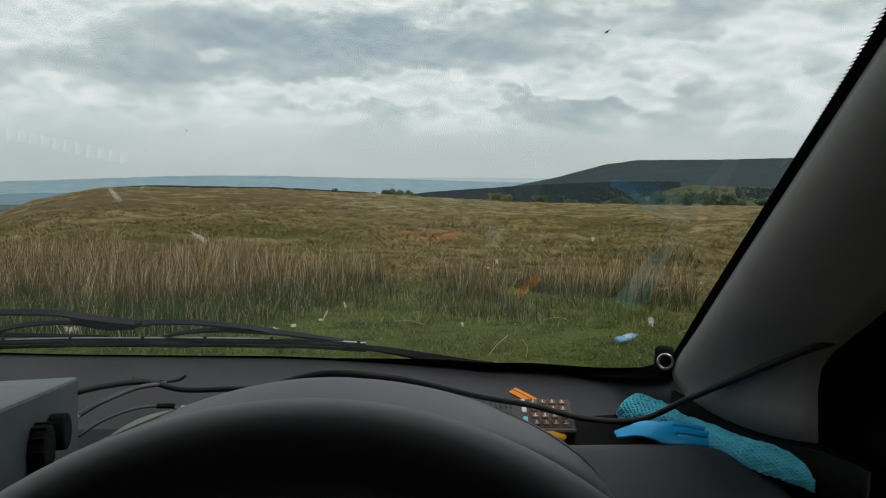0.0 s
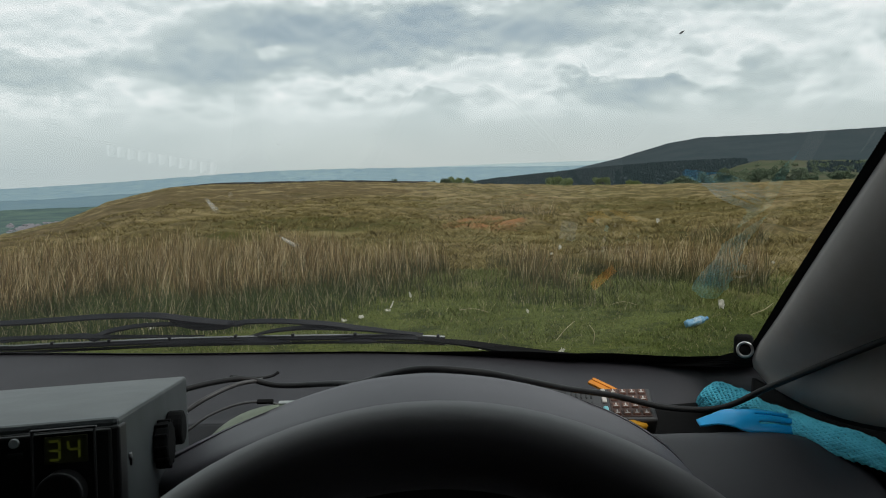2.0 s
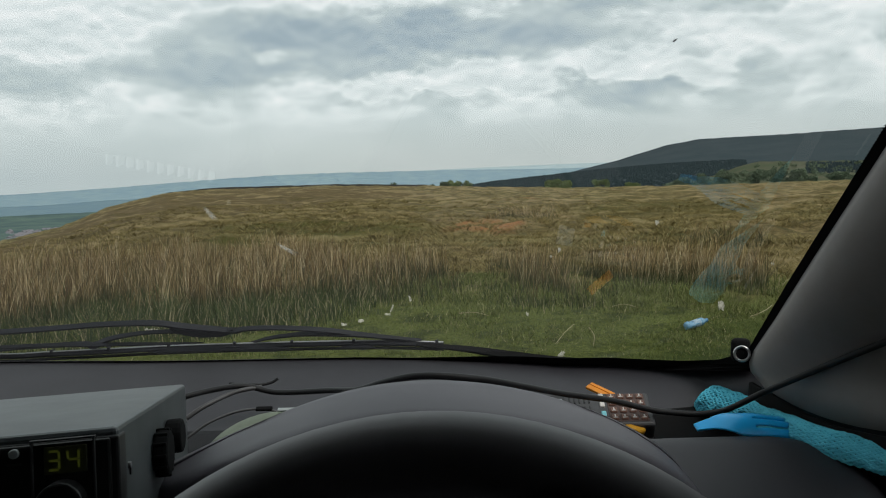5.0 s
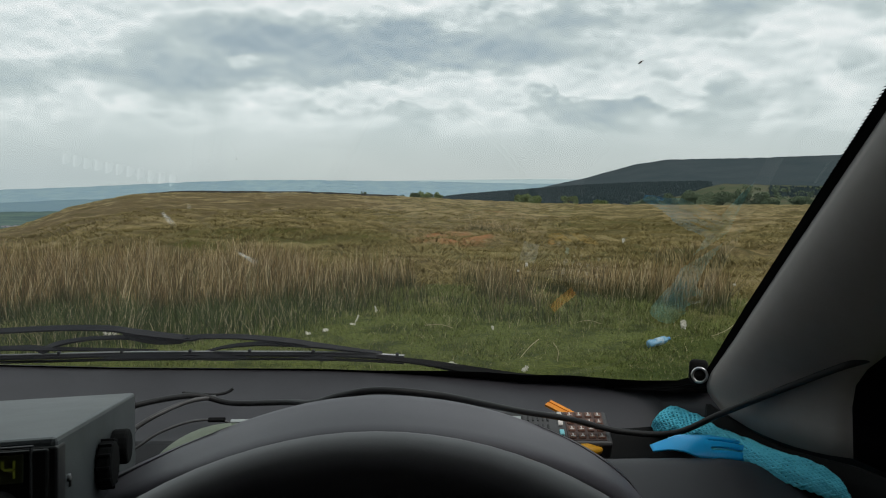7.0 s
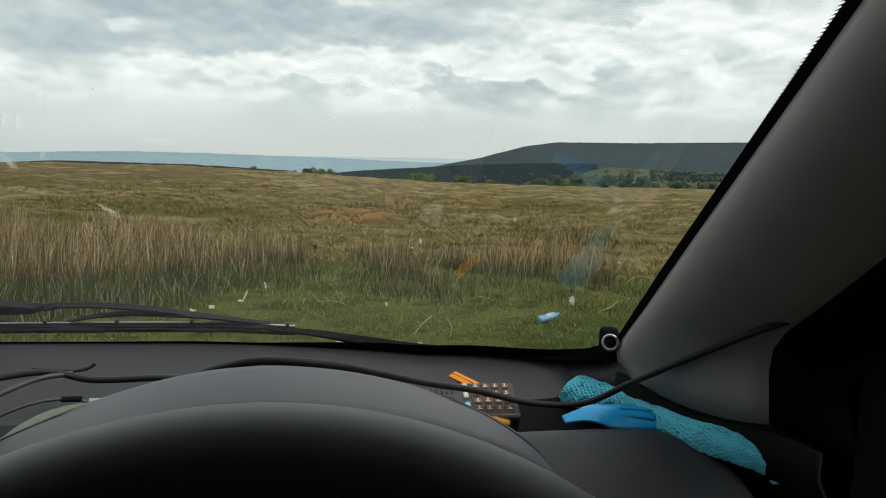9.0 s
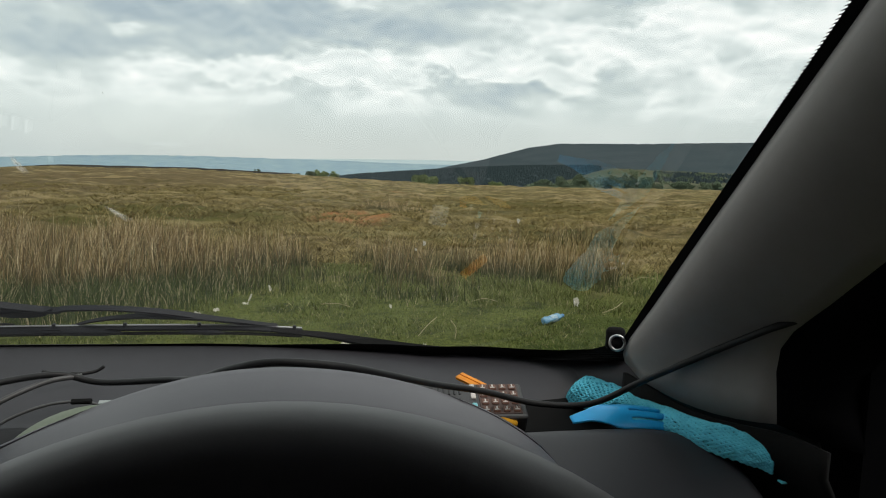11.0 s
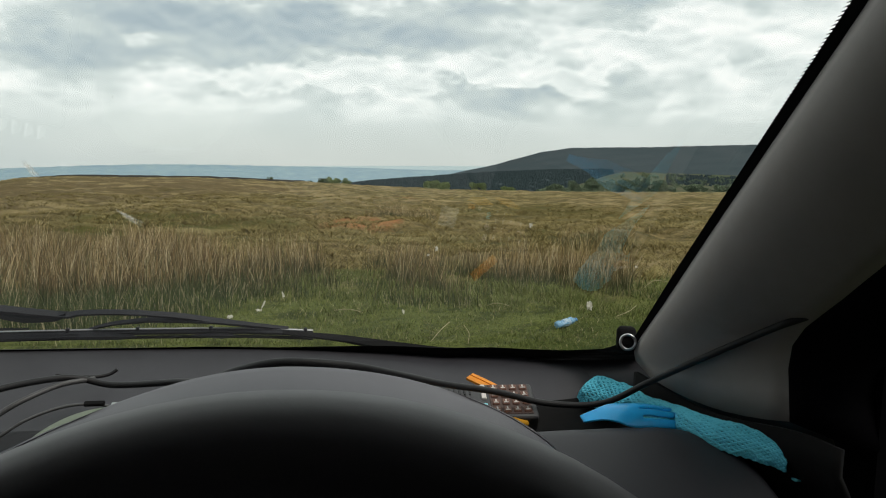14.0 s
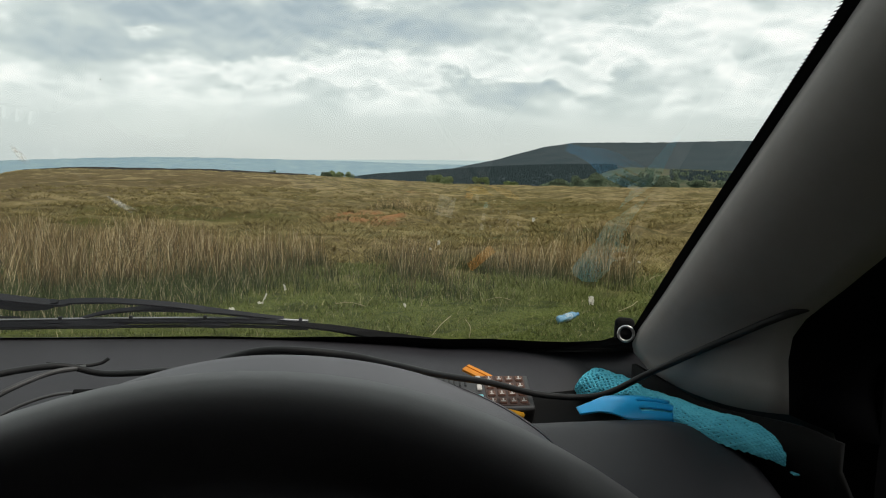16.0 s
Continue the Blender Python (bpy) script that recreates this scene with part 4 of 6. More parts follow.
def build_green_rushes():
    """Living rushes along the front of the belt, dark green with a few bleached stems."""
    out = []
    for _ in range(56000):
        az, d = RNG.uniform(-42, 30), math.sqrt(RNG.uniform(7.0 ** 2, 10.6 ** 2))
        x, y = d * math.sin(radians(az)), d * math.cos(radians(az))
        az, left, front, back = belt(x, y)
        c = noise.noise((x * 1.7, y * 1.7, 3.0))
        ahead = d - (front - 0.35 - 0.95 * left + 0.3 * c)
        if ahead < 0 or ahead > 1.9 or (az > 24 and c < 0.1):
            continue
        if RNG.rand() > (0.12 + 0.6 * c + 0.7 * left) * min(1, 0.25 + ahead / 0.5):
            continue
        h = (0.11 + 0.11 * left + 0.10 * c) * (0.5 + 0.8 * RNG.rand()) * (0.55 + 0.45 * min(1, ahead / 0.6))
        out.append((x, y, ground_z(x, y) - 0.02, h, RNG.uniform(0.005, 0.010), RNG.normal(0, 0.28) * h, RNG.normal(0, 0.22) * h, RNG.uniform(-0.8, 0.8)))
    return out


def dead_clump(name, label, x0, y0, r, h0, n):
    """A single pale clump of flattened dead grass."""
    out = []
    for _ in range(n):
        a, q = RNG.uniform(0, 6.28), r * math.sqrt(RNG.rand())
        x, y = x0 + q * math.cos(a), y0 + q * math.sin(a)
        h = h0 * RNG.uniform(0.4, 1.1)
        out.append((x, y, ground_z(x, y) - 0.02, h, RNG.uniform(0.006, 0.014), RNG.normal(0, 0.5) * h, RNG.normal(0, 0.4) * h, RNG.uniform(-0.8, 0.8)))
    blades(name, label, out, RUSH, "grass", 2)


def build_turf():
    out = []
    for _ in range(95000):
        if RNG.rand() < 0.86:
            az, d = RNG.uniform(-40, 40), math.sqrt(RNG.uniform(4.6 ** 2, 10.5 ** 2))
            x, y = d * math.sin(radians(az)), d * math.cos(radians(az))
        else:
            x, y = RNG.uniform(1.6, 6.5), RNG.uniform(2.6, 6.5)
        c = noise.noise((x * 1.3, y * 1.3, 8.0))
        if c < -0.12 and RNG.rand() < 0.6:
            continue
        h = (0.026 + 0.050 * max(0, c)) * RNG.uniform(0.5, 1.6)
        if math.hypot(x, y) > 7.4:
            h *= 1.0 + (0.8 + 1.2 * max(0, c)) * min(1, (math.hypot(x, y) - 7.4) / 0.8)
        out.append((x, y, ground_z(x, y) - 0.01, h, RNG.uniform(0.006, 0.012), RNG.normal(0, 0.5) * h, RNG.normal(0, 0.5) * h, RNG.uniform(-1.2, 1.2)))
    return out


def build_tussocks():
    out = []
    for _ in range(12000):
        az = RNG.uniform(-42, 42)
        d = 10.5 * (40 / 10.5) ** (RNG.rand() ** 0.85)
        x, y = d * math.sin(radians(az)), d * math.cos(radians(az))
        if noise.noise((x * 0.3, y * 0.3, 2.0)) < -0.28:
            continue
        z = ground_z(x, y)
        size = RNG.uniform(0.6, 1.3)
        for _k in range(18 if d < 40 else 9):
            h = RNG.uniform(0.04, 0.13) * size
            a, r = RNG.uniform(0, 6.28), RNG.uniform(0, 0.22) * size
            out.append((x + r * math.cos(a), y + r * math.sin(a), z - 0.03, h, RNG.uniform(0.007, 0.014) * (1 + d / 30), math.cos(a) * h * 1.3, math.sin(a) * h * 1.3, RNG.uniform(-0.8, 0.8)))
    return out


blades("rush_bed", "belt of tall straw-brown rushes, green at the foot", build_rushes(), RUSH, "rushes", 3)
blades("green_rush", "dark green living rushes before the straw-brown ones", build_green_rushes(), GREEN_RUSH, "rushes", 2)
dead_clump("rush_clump", "thin clump of pale rushes out on the moor", 2.6, 23.5, 1.1, 0.5, 500)
dead_clump("rush_clump", "small clump of pale rushes beside the belt", 5.2, 13.5, 0.8, 0.4, 300)
blades("turf", "short green grass beside the parking place", build_turf(), TURF, "grass", 2)
blades("tussock_grass", "brown tussock grass covering the open moor", build_tussocks(), TUSSOCK, "grass", 2)


# ---------- the car that the camera sits in ----------
FOOT_X = (-1.13, -0.7, -0.437, -0.134, 0.179, 0.30, 0.354, 0.39, 0.44)
FOOT_Z = (1.274, 1.2697, 1.2624, 1.2593, 1.2466, 1.2568, 1.2676, 1.283, 1.303)


def gl(x, s, off=0.0):
    """A place on the windscreen: across, up the slope, and off its outer face."""
    u = (x + 0.37) / 0.76
    return (x, 1.14 - 0.19 * u ** 6 - 0.737 * s + 0.676 * off, float(np.interp(x, FOOT_X, FOOT_Z)) + 0.676 * s + 0.737 * off)


def prism(name, poly, x0, x1, mat, parent=None, label=""):
    """A flat outline in y, z, given thickness along x."""
    n = len(poly)
    verts = [(x0, y, z) for y, z in poly] + [(x1, y, z) for y, z in poly]
    faces = [tuple(range(n))[::-1], tuple(range(n, 2 * n))] + [(i, (i + 1) % n, n + (i + 1) % n, n + i) for i in range(n)]
    return link_mesh(name, verts, faces, mat, parent, label)


xs = np.arange(-1.16, 0.53, 0.03)


def pane_point(x, s):
    """The glass itself bends back less than the trim that frames it."""
    u = (x + 0.37) / 0.76
    back = 0.19 * u ** 6 if u < 0.70 else 0.02235 + 0.2050 * (u - 0.70)
    return (x, 1.14 - back - 0.737 * s, float(np.interp(min(x, 0.24), FOOT_X, FOOT_Z)) + 0.676 * s)


pane = sheet("window_windscreen", [[pane_point(x, s) for x in xs] for s in np.linspace(-0.04, 0.89, 20)], GLASS)
tagged(pane, "raked curved windscreen of clear glass", "windscreen", kind="structure")
pane.visible_shadow = False


def base_seal():
    path, wide = [], []
    for x in np.arange(-1.13, 0.42, 0.03):
        w = float(np.interp(x, (-1.2, -0.3, -0.05, 0.06, 0.12, 0.25, 0.34, 0.40), (0.008, 0.008, 0.010, 0.020, 0.026, 0.028, 0.024, 0.024)))
        path.append(gl(x, -0.004 + w / 2, -0.004))
        wide.append(w)
    v, f = sweep(path, [(-0.004, -0.5), (0.004, -0.5), (0.004, 0.5), (-0.004, 0.5)], up=(0, -0.737, 0.676))
    v = np.asarray(v).reshape(len(path), 4, 3)
    c = np.array(path)[:, None]
    v = c + (v - c) * np.where(True, np.array(wide)[:, None, None], 1)
    tagged(link_mesh("trim_windscreen_seal", v.reshape(-1, 3), f, BLACK), "black rubber seal along the foot of the windscreen", "seal", kind="structure")


base_seal()


EDGE = lambda s: 0.388 - 0.022 * s + 0.0125 * max(0.0, s - 0.20)


def frit_band():
    """Black edge band on the glass beside the pillar, with a saw-toothed border, and the rounded corner at its foot."""
    verts, faces = [], []

    def quad(*p):
        i = len(verts)
        verts.extend(p)
        faces.append(tuple(range(i, i + len(p))))
    s_all = np.concatenate([np.arange(-0.01, 0.06, 0.005), np.arange(0.06, 0.88, 0.02)])
    for a, b in zip(s_all[:-1], s_all[1:]):
        inner = lambda s: EDGE(s) - 0.085 * (max(0.0, 0.055 - s) / 0.055) ** 2.4
        quad(gl(inner(a), a, -0.003), gl(0.438, a, -0.003), gl(0.438, b, -0.003), gl(inner(b), b, -0.003))
    for s in np.arange(0.34, 0.75, 0.0040):
        k = min(1, (s - 0.34) / 0.25)
        quad(gl(EDGE(s) + 0.0005, s, -0.003), gl(EDGE(s) + 0.0005, s + 0.0030, -0.003), gl(EDGE(s) - 0.0030 * k, s + 0.0015, -0.003))
    tagged(link_mesh("trim_glass_border", verts, faces, BLACK), "black toothed border on the windscreen's edge", "border", kind="structure")


frit_band()
corner = [[(lambda p: (p[0], p[1] - 0.03 * k, p[2] - 0.055 * k))(gl(x, 0.002, -0.006)) for k in (0, 0.5, 1.0)] for x in np.arange(0.30, 0.50, 0.015)]
tagged(sheet("trim_dash_end", corner, DASH, thick=0.004), "dark grey infill at the dashboard's end", "trim", kind="structure")


def dash_z(x, y):
    yb = gl(x, 0)[1]
    if y > 0.955:
        t = min(1.0, (y - 0.955) / (yb - 0.955 + 1e-6))
        z = 1.214 + (gl(x, 0)[2] - 1.216) * t ** 0.8
    else:
        z = 1.214 - 0.020 * min(1.0, max(0.0, (x - 0.05) / 0.1)) * min(1.0, (0.955 - y) / 0.03)
    right = min(1.0, max(0.0, (x - 0.06) / 0.10))
    hump = 1.250 - 0.55 * max(0.0, abs(y - 0.775) - 0.012) ** 1.0 if y > 0.775 else 1.250 - 0.22 * (0.775 - y) - 0.9 * (0.775 - y) ** 2
    drop = max(0.0, x - 0.36) * 0.16
    z_h = max(z if y > 0.775 else 0.0, hump - drop) if y > 0.775 else hump - drop
    z = z * (1 - right) + z_h * right
    if x > 0.43:
        z -= (x - 0.43) ** 2 * 34
    return z + 0.0008 * noise.noise((x * 9, y * 9, 0))


def build_dash():
    cols = np.concatenate([np.arange(-1.13, 0.0, 0.05), np.arange(0.0, 0.521, 0.018)])
    rows = []
    for t in np.linspace(0, 1, 44):
        row = []
        for x in cols:
            y0, y1 = 0.42, gl(x, 0)[1] + 0.004
            y = y0 + (y1 - y0) * t
            row.append((x, y, dash_z(x, y)))
        rows.append(row)
    first = [(x, y - 0.02, z - 0.35) for x, y, z in rows[0]]
    ob = sheet("dashboard", [first] + rows, DASH)
    mod = ob.modifiers.new("soft", "SUBSURF")
    mod.levels = mod.render_levels = 1
    return tagged(ob, "dark grey grained plastic dashboard top with a shallow tray", "dashboard", kind="structure")


build_dash()


def tray_shade_sheet():
    """Black sheet standing for the shade in the tray between the dashboard's back slope and its front roll."""
    rows = [[(x, y, dash_z(x, y) + 0.004 + 0.0006 * noise.noise((x * 40, y * 40, 6))) for x in np.arange(0.14, 0.432, 0.018)] for y in np.arange(0.816, 0.966, 0.012)]
    tagged(sheet("trim_tray_shade", rows, BLACK, thick=0.003), "black sheet standing for the shade in the dashboard tray", "tray lining", kind="structure")


tray_shade_sheet()
# second sheet: shade behind the instruments, put in as a dark surface
rows = [[(x, y, dash_z(x, y) + 0.004 + 0.0006 * noise.noise((x * 40, y * 40, 8))) for x in np.arange(-0.44, -0.02, 0.02)] for y in np.arange(0.78, 0.946, 0.012)]
tagged(sheet("trim_tray_shade_left", rows, TRAY_SHADE, thick=0.003), "dark sheet standing for the shade behind the instruments", "tray lining", kind="structure")

HX, HY, HZ, HR = -0.023, 0.68, 1.353, 0.367


def hood_point(xp, y):
    """Surface of the instrument hood: an arch across with a straighter outer shoulder, falling away behind and rounding over in front."""
    if y >= HY:
        top = HZ - 0.26 * (y - HY) - 1.1 * (y - HY) ** 2
    else:
        top = HZ - 0.03 * (HY - y) - 0.9 * max(0.0, HY - 0.03 - y) ** 2
    if xp < 0:
        z = top - 0.75 * (math.sqrt(xp * xp + 0.04) - 0.20) - 1.1 * max(0.0, y - HY) * min(1.0, -xp / 0.15) ** 2
    else:
        r = HR - 0.07 * (y - HY)
        z = top - (r - math.sqrt(max(0.0, r * r - xp * xp))) - 3.0 * max(0.0, xp - 0.235) ** 2
    return (HX + xp, y + 0.10 * (abs(xp) / 0.3) ** 2 * (1 if y < HY else 0.5), z)


def build_hood():
    cols = np.linspace(-0.345, 0.345, 53)
    ys = np.concatenate([np.linspace(1.0, 0.70, 12), np.linspace(0.68, 0.60, 8)])
    rows = [[hood_point(x, y) for x in cols] for y in ys]
    lip = rows[-1]
    c = np.array([HX, 0.52, 1.18])
    for k, (dy, dz) in enumerate(((-0.006, -0.004), (-0.008, -0.010), (-0.006, -0.017), (0.002, -0.022), (0.03, -0.026), (0.16, -0.030))):
        rows.append([(p[0] * (1 - 0.004 * k), p[1] + dy, p[2] + dz) for p in lip])
    ob = sheet("instrument_hood", rows, HOOD)
    tagged(ob, "domed grey plastic hood over the instruments", "instrument hood", kind="structure")
    dial = prism("instrument_panel", [(0.66, 0.95), (0.74, 0.95), (0.80, 1.26), (0.72, 1.26)], HX - 0.17, HX + 0.17, BLACK)
    tagged(dial, "black instrument panel in the shade of its hood", "instrument panel", kind="structure")


build_hood()


def steering_wheel():
    tilt = radians(28.5)
    u = np.array([0, math.sin(tilt), math.cos(tilt)])
    nrm = np.array([0, -math.cos(tilt), math.sin(tilt)])
    apex, outer, r = np.array([-0.0064, 0.333, 1.4406]), 0.1997, 0.0195
    c = apex - outer * u
    ob = thing("steering_wheel", Matrix.Translation(c), "black plastic steering wheel with a thick grained rim", "steering wheel")
    a = np.linspace(0, 2 * np.pi, 96, endpoint=False)
    ring = (outer - r) * (np.cos(a)[:, None] * np.array([1, 0, 0]) + np.sin(a)[:, None] * u)
    v, f = sweep(ring, round_section(r, 16, 1.05), up=nrm, closed=True)
    link_mesh("rim", v, f, RIM, ob, smooth=True)
    for ang in (-160, -20, -90):
        d = math.cos(radians(ang)) * np.array([1, 0, 0]) + math.sin(radians(ang)) * u
        p = [d * 0.05 - nrm * 0.035, d * 0.11 - nrm * 0.030, d * (outer - r)]
        v, f = sweep(smooth_path(p, 5), [(-0.02, -0.006), (0.02, -0.006), (0.017, 0.006), (-0.017, 0.006)], up=nrm)
        link_mesh("spoke", v, f, RIM, ob, smooth=False)
    bm = disc_bm(0.075, 0.03, seg=32, bevel=0.008)
    rot = Matrix(((1, 0, 0), (0, u[1], nrm[1]), (0, u[2], nrm[2]))).to_4x4()
    bmesh.ops.transform(bm, matrix=Matrix.Translation(-0.035 * nrm) @ rot, verts=bm.verts)
    part("hub", bm, RIM, ob, smooth=False)
    col = sweep([tuple(-0.05 * nrm), tuple(-0.30 * nrm)], round_section(0.03, 12), up=(1, 0, 0))
    link_mesh("column", col[0], col[1], BOX_DARK, ob, smooth=True)


steering_wheel()

L1 = [(0.388, 0.872, 1.276)] + [gl(EDGE(s) + 0.0045 + 0.002 * s, s, -0.007) for s in (0.02, 0.13, 0.26, 0.38, 0.50, 0.57, 0.71, 0.86)]
L2 = [(0.455, 0.708, 1.277), (0.458, 0.716, 1.350), (0.457, 0.650, 1.408), (0.455, 0.590, 1.455), (0.453, 0.525, 1.510), (0.452, 0.455, 1.570), (0.452, 0.400, 1.617), (0.450, 0.300, 1.702), (0.448, 0.170, 1.815)]


def build_pillar():
    a, b = np.array(L1), np.array(L2)
    rows = []
    ts = np.linspace(0, 1, 9)
    path_a, path_b = smooth_path(a, 3), smooth_path(b, 3)
    mid_foot = np.array((0.418, 0.790, 1.266))
    for i, (p, q) in enumerate(zip(path_a, path_b)):
        row = []
        for t in ts:
            c = p * (1 - t) + q * t
            c = c + np.array([-0.030, -0.024, 0.009]) * math.sin(math.pi * t ** 0.72) * min(1, i / 3)
            row.append(c)
        if i == 0:
            row = [p * (1 - t) ** 2 + 2 * t * (1 - t) * (2 * mid_foot - 0.5 * (p + q)) + q * t * t for t in ts]
        rows.append(row)
    ob = sheet("trim_pillar", rows, PILLAR, thick=0.004)
    tagged(ob, "matt grey plastic trim on the windscreen pillar", "pillar", kind="structure")
    # dark seal from the trim to the door
    rows = [[q, q + np.array([0.012, -0.012, -0.004]), q + np.array([0.03, -0.03, -0.010]), (0.526, q[1] - 0.035, q[2] - 0.02)] for q in path_b]
    ob = sheet("trim_door_seal", rows, FELT, thick=0.006)
    tagged(ob, "black rubber door seal beside the pillar", "door seal", kind="structure")
    # black strip for the shade in the gap between the trim's foot and the dash
    foot = smooth_path([(0.386, 0.905, 1.268), (0.392, 0.868, 1.266), (0.420, 0.786, 1.256), (0.458, 0.705, 1.264), (0.475, 0.66, 1.262)], 6)
    rows = [[p + np.array([-0.004, -0.004, 0.006]), p + np.array([-0.006, -0.006, -0.02]), p + np.array([0.02, -0.01, -0.075])] for p in foot]
    ob = sheet("trim_pillar_foot", rows, BLACK, thick=0.006)
    tagged(ob, "black strip standing for gap shade under the pillar trim", "trim strip", kind="structure")


build_pillar()


def build_cabin():
    """Door with its window opening, roof, far side and back, which close the cabin. The rear side panels are unseen and
    reach forward to cut light.
    """
    door = tagged(prism("door_1", [(0.95, 0.40), (0.95, 1.24), (0.90, 1.29), (0.675, 1.49), (0.675, 1.16), (0.08, 1.13), (0.08, 0.40)], 0.525, 0.575, FELT), "black inner door panel", "car door", kind="structure")
    rail = [(0.675, 1.378), (0.580, 1.452), (0.20, 1.755), (0.08, 1.78), (0.08, 1.93), (0.17, 1.93), (0.675, 1.49)]
    tagged(prism("trim_window_rail", rail, 0.522, 0.572, FELT), "black upper frame of the side window", "window frame", kind="structure")
    # unseen panel added to shorten the window and darken the cabin
    tagged(prism("trim_rear_blocker", [(0.08, 0.4), (0.08, 1.93), (-0.95, 1.93), (-0.95, 0.4)], 0.525, 0.575, LINING), "unseen grey lined panel blocking light from behind", "door post", kind="structure")
    w = tagged(link_mesh("window_side", [(0.55, y, z) for y, z in ((0.69, 1.15), (0.69, 1.39), (0.58, 1.475), (0.18, 1.79), (0.07, 1.82), (0.07, 1.12))], [(5, 4, 3, 2, 1, 0)], SIDE_GLASS), "clear glass side window", "side window", kind="structure")
    w.visible_shadow = False
    tagged(prism("wall_far_door", [(1.0, 0.4), (1.0, 1.12), (-0.95, 1.12), (-0.95, 0.4)], -1.22, -1.17, BLACK), "black inner panel of the far door", "car door", kind="structure")
    # unseen panel added to narrow the far opening and its light
    tagged(prism("wall_far_blocker", [(0.20, 1.12), (0.20, 1.93), (-0.95, 1.93), (-0.95, 1.12)], -1.22, -1.17, LINING), "unseen grey lined panel blocking light on the far side", "side panel", kind="structure")
    tagged(prism("wall_far_pillar", [(1.05, 1.10), (0.95, 1.25), (0.15, 1.93), (0.0, 1.93), (0.80, 1.10)], -1.22, -1.17, PILLAR), "grey pillar on the far side", "pillar", kind="structure")
    roof = [[(x, y, 1.93 - 0.05 * (x + 0.32) ** 2) for x in np.linspace(-1.22, 0.575, 12)] for y in np.linspace(0.27, -0.95, 10)]
    head = [gl(x, 0.865, 0.02) for x in np.linspace(-1.13, 0.438, 12)]
    roof = [[(x * 1.0, y, z) for (x, y, z) in head], [(x, y - 0.03, z - 0.015) for (x, y, z) in head]] + roof
    tagged(sheet("ceiling", roof, LINING, thick=0.03), "grey cloth roof lining", "roof lining", kind="structure")
    tagged(prism("wall_back", [(-0.95, 0.4), (-0.95, 1.93), (-1.0, 1.93), (-1.0, 0.4)], -1.22, 0.575, LINING), "plain grey partition behind the seats", "partition", kind="structure")
    tagged(prism("floor", [(1.0, 0.38), (1.0, 0.42), (-1.0, 0.42), (-1.0, 0.38)], -1.22, 0.575, BLACK), "black rubber car floor", "floor", kind="structure")
    tagged(prism("wall_bulkhead", [(1.02, 0.40), (1.06, 0.40), (1.06, 1.20), (1.02, 1.20)], -1.22, 0.575, BLACK), "black bulkhead below the dashboard", "bulkhead", kind="structure")
    bon = [[(x, y, 1.17 - 0.32 * (y - 1.13) ** 1.3 - 0.05 * (x + 0.32) ** 2) for x in np.linspace(-1.15, 0.50, 12)] for y in np.linspace(1.14, 1.95, 10)]
    tagged(sheet("bonnet", bon, PAINT, thick=0.01), "short dark sloping bonnet below the windscreen", "bonnet", kind="structure")

    # sills, nose and wheels, which carry the cabin
    tagged(prism("wall_sill", [(1.62, 0.28), (1.62, 0.40), (-1.0, 0.40), (-1.0, 0.28)], -1.20, 0.555, BLACK), "dark sill and underbody of the car", "underbody", kind="structure")
    tagged(prism("wall_nose", [(1.90, 0.30), (1.97, 0.55), (1.95, 0.86), (1.90, 0.86), (1.90, 0.55), (1.62, 0.30)], -1.13, 0.49, PAINT), "dark painted nose of the car", "car nose", kind="structure")
    for x in (-1.165, 0.505):
        tagged(prism("wall_wing", [(1.90, 0.62), (1.90, 0.86), (1.13, 1.14), (1.06, 1.14), (1.06, 0.40), (1.18, 0.62)], x, x + 0.02, PAINT), "dark painted front wing of the car", "car wing", kind="structure")
    a = np.linspace(0, 2 * np.pi, 40, endpoint=False)
    for x in (-1.10, 0.45):
        for y in (1.42, -0.78):
            wheel = thing("car_wheel", pose(x, y, 0.31), "black tyred road wheel under the car", "wheel", "wheels under the car")
            v, f = sweep(np.stack([0 * a, 0.24 * np.cos(a), 0.24 * np.sin(a)], 1), [(-0.08, -0.06), (0.08, -0.06), (0.09, 0.03), (0.06, 0.07), (-0.06, 0.07), (-0.09, 0.03)], up=(1, 0, 0), closed=True)
            link_mesh("tyre", v, f, TYRE, wheel)
            part("rim", disc_bm(0.185, 0.13, (0, 0, 0), "X", 28, 0.015), STEEL, wheel)


build_cabin()


def wiper(name, label, parts_at):
    ob = thing(name, Matrix.Identity(4), label, "wiper", "windscreen wipers")
    for nm, mat, pts, half_w, half_h, off in parts_at:
        path = smooth_path([gl(x, s, off) for x, s, *_ in pts], 6)
        wide = [p[2] if len(p) > 2 else 1.0 for p in pts]
        sc = np.interp(np.linspace(0, 1, len(path)), np.linspace(0, 1, len(wide)), wide)
        sec = np.array([(-half_h, -half_w), (half_h, -half_w), (half_h, half_w), (-half_h, half_w)])
        v, f = sweep(path, sec, up=(0, -0.737, 0.676), scales=sc)
        link_mesh(nm, v, f, mat, ob)
    return ob


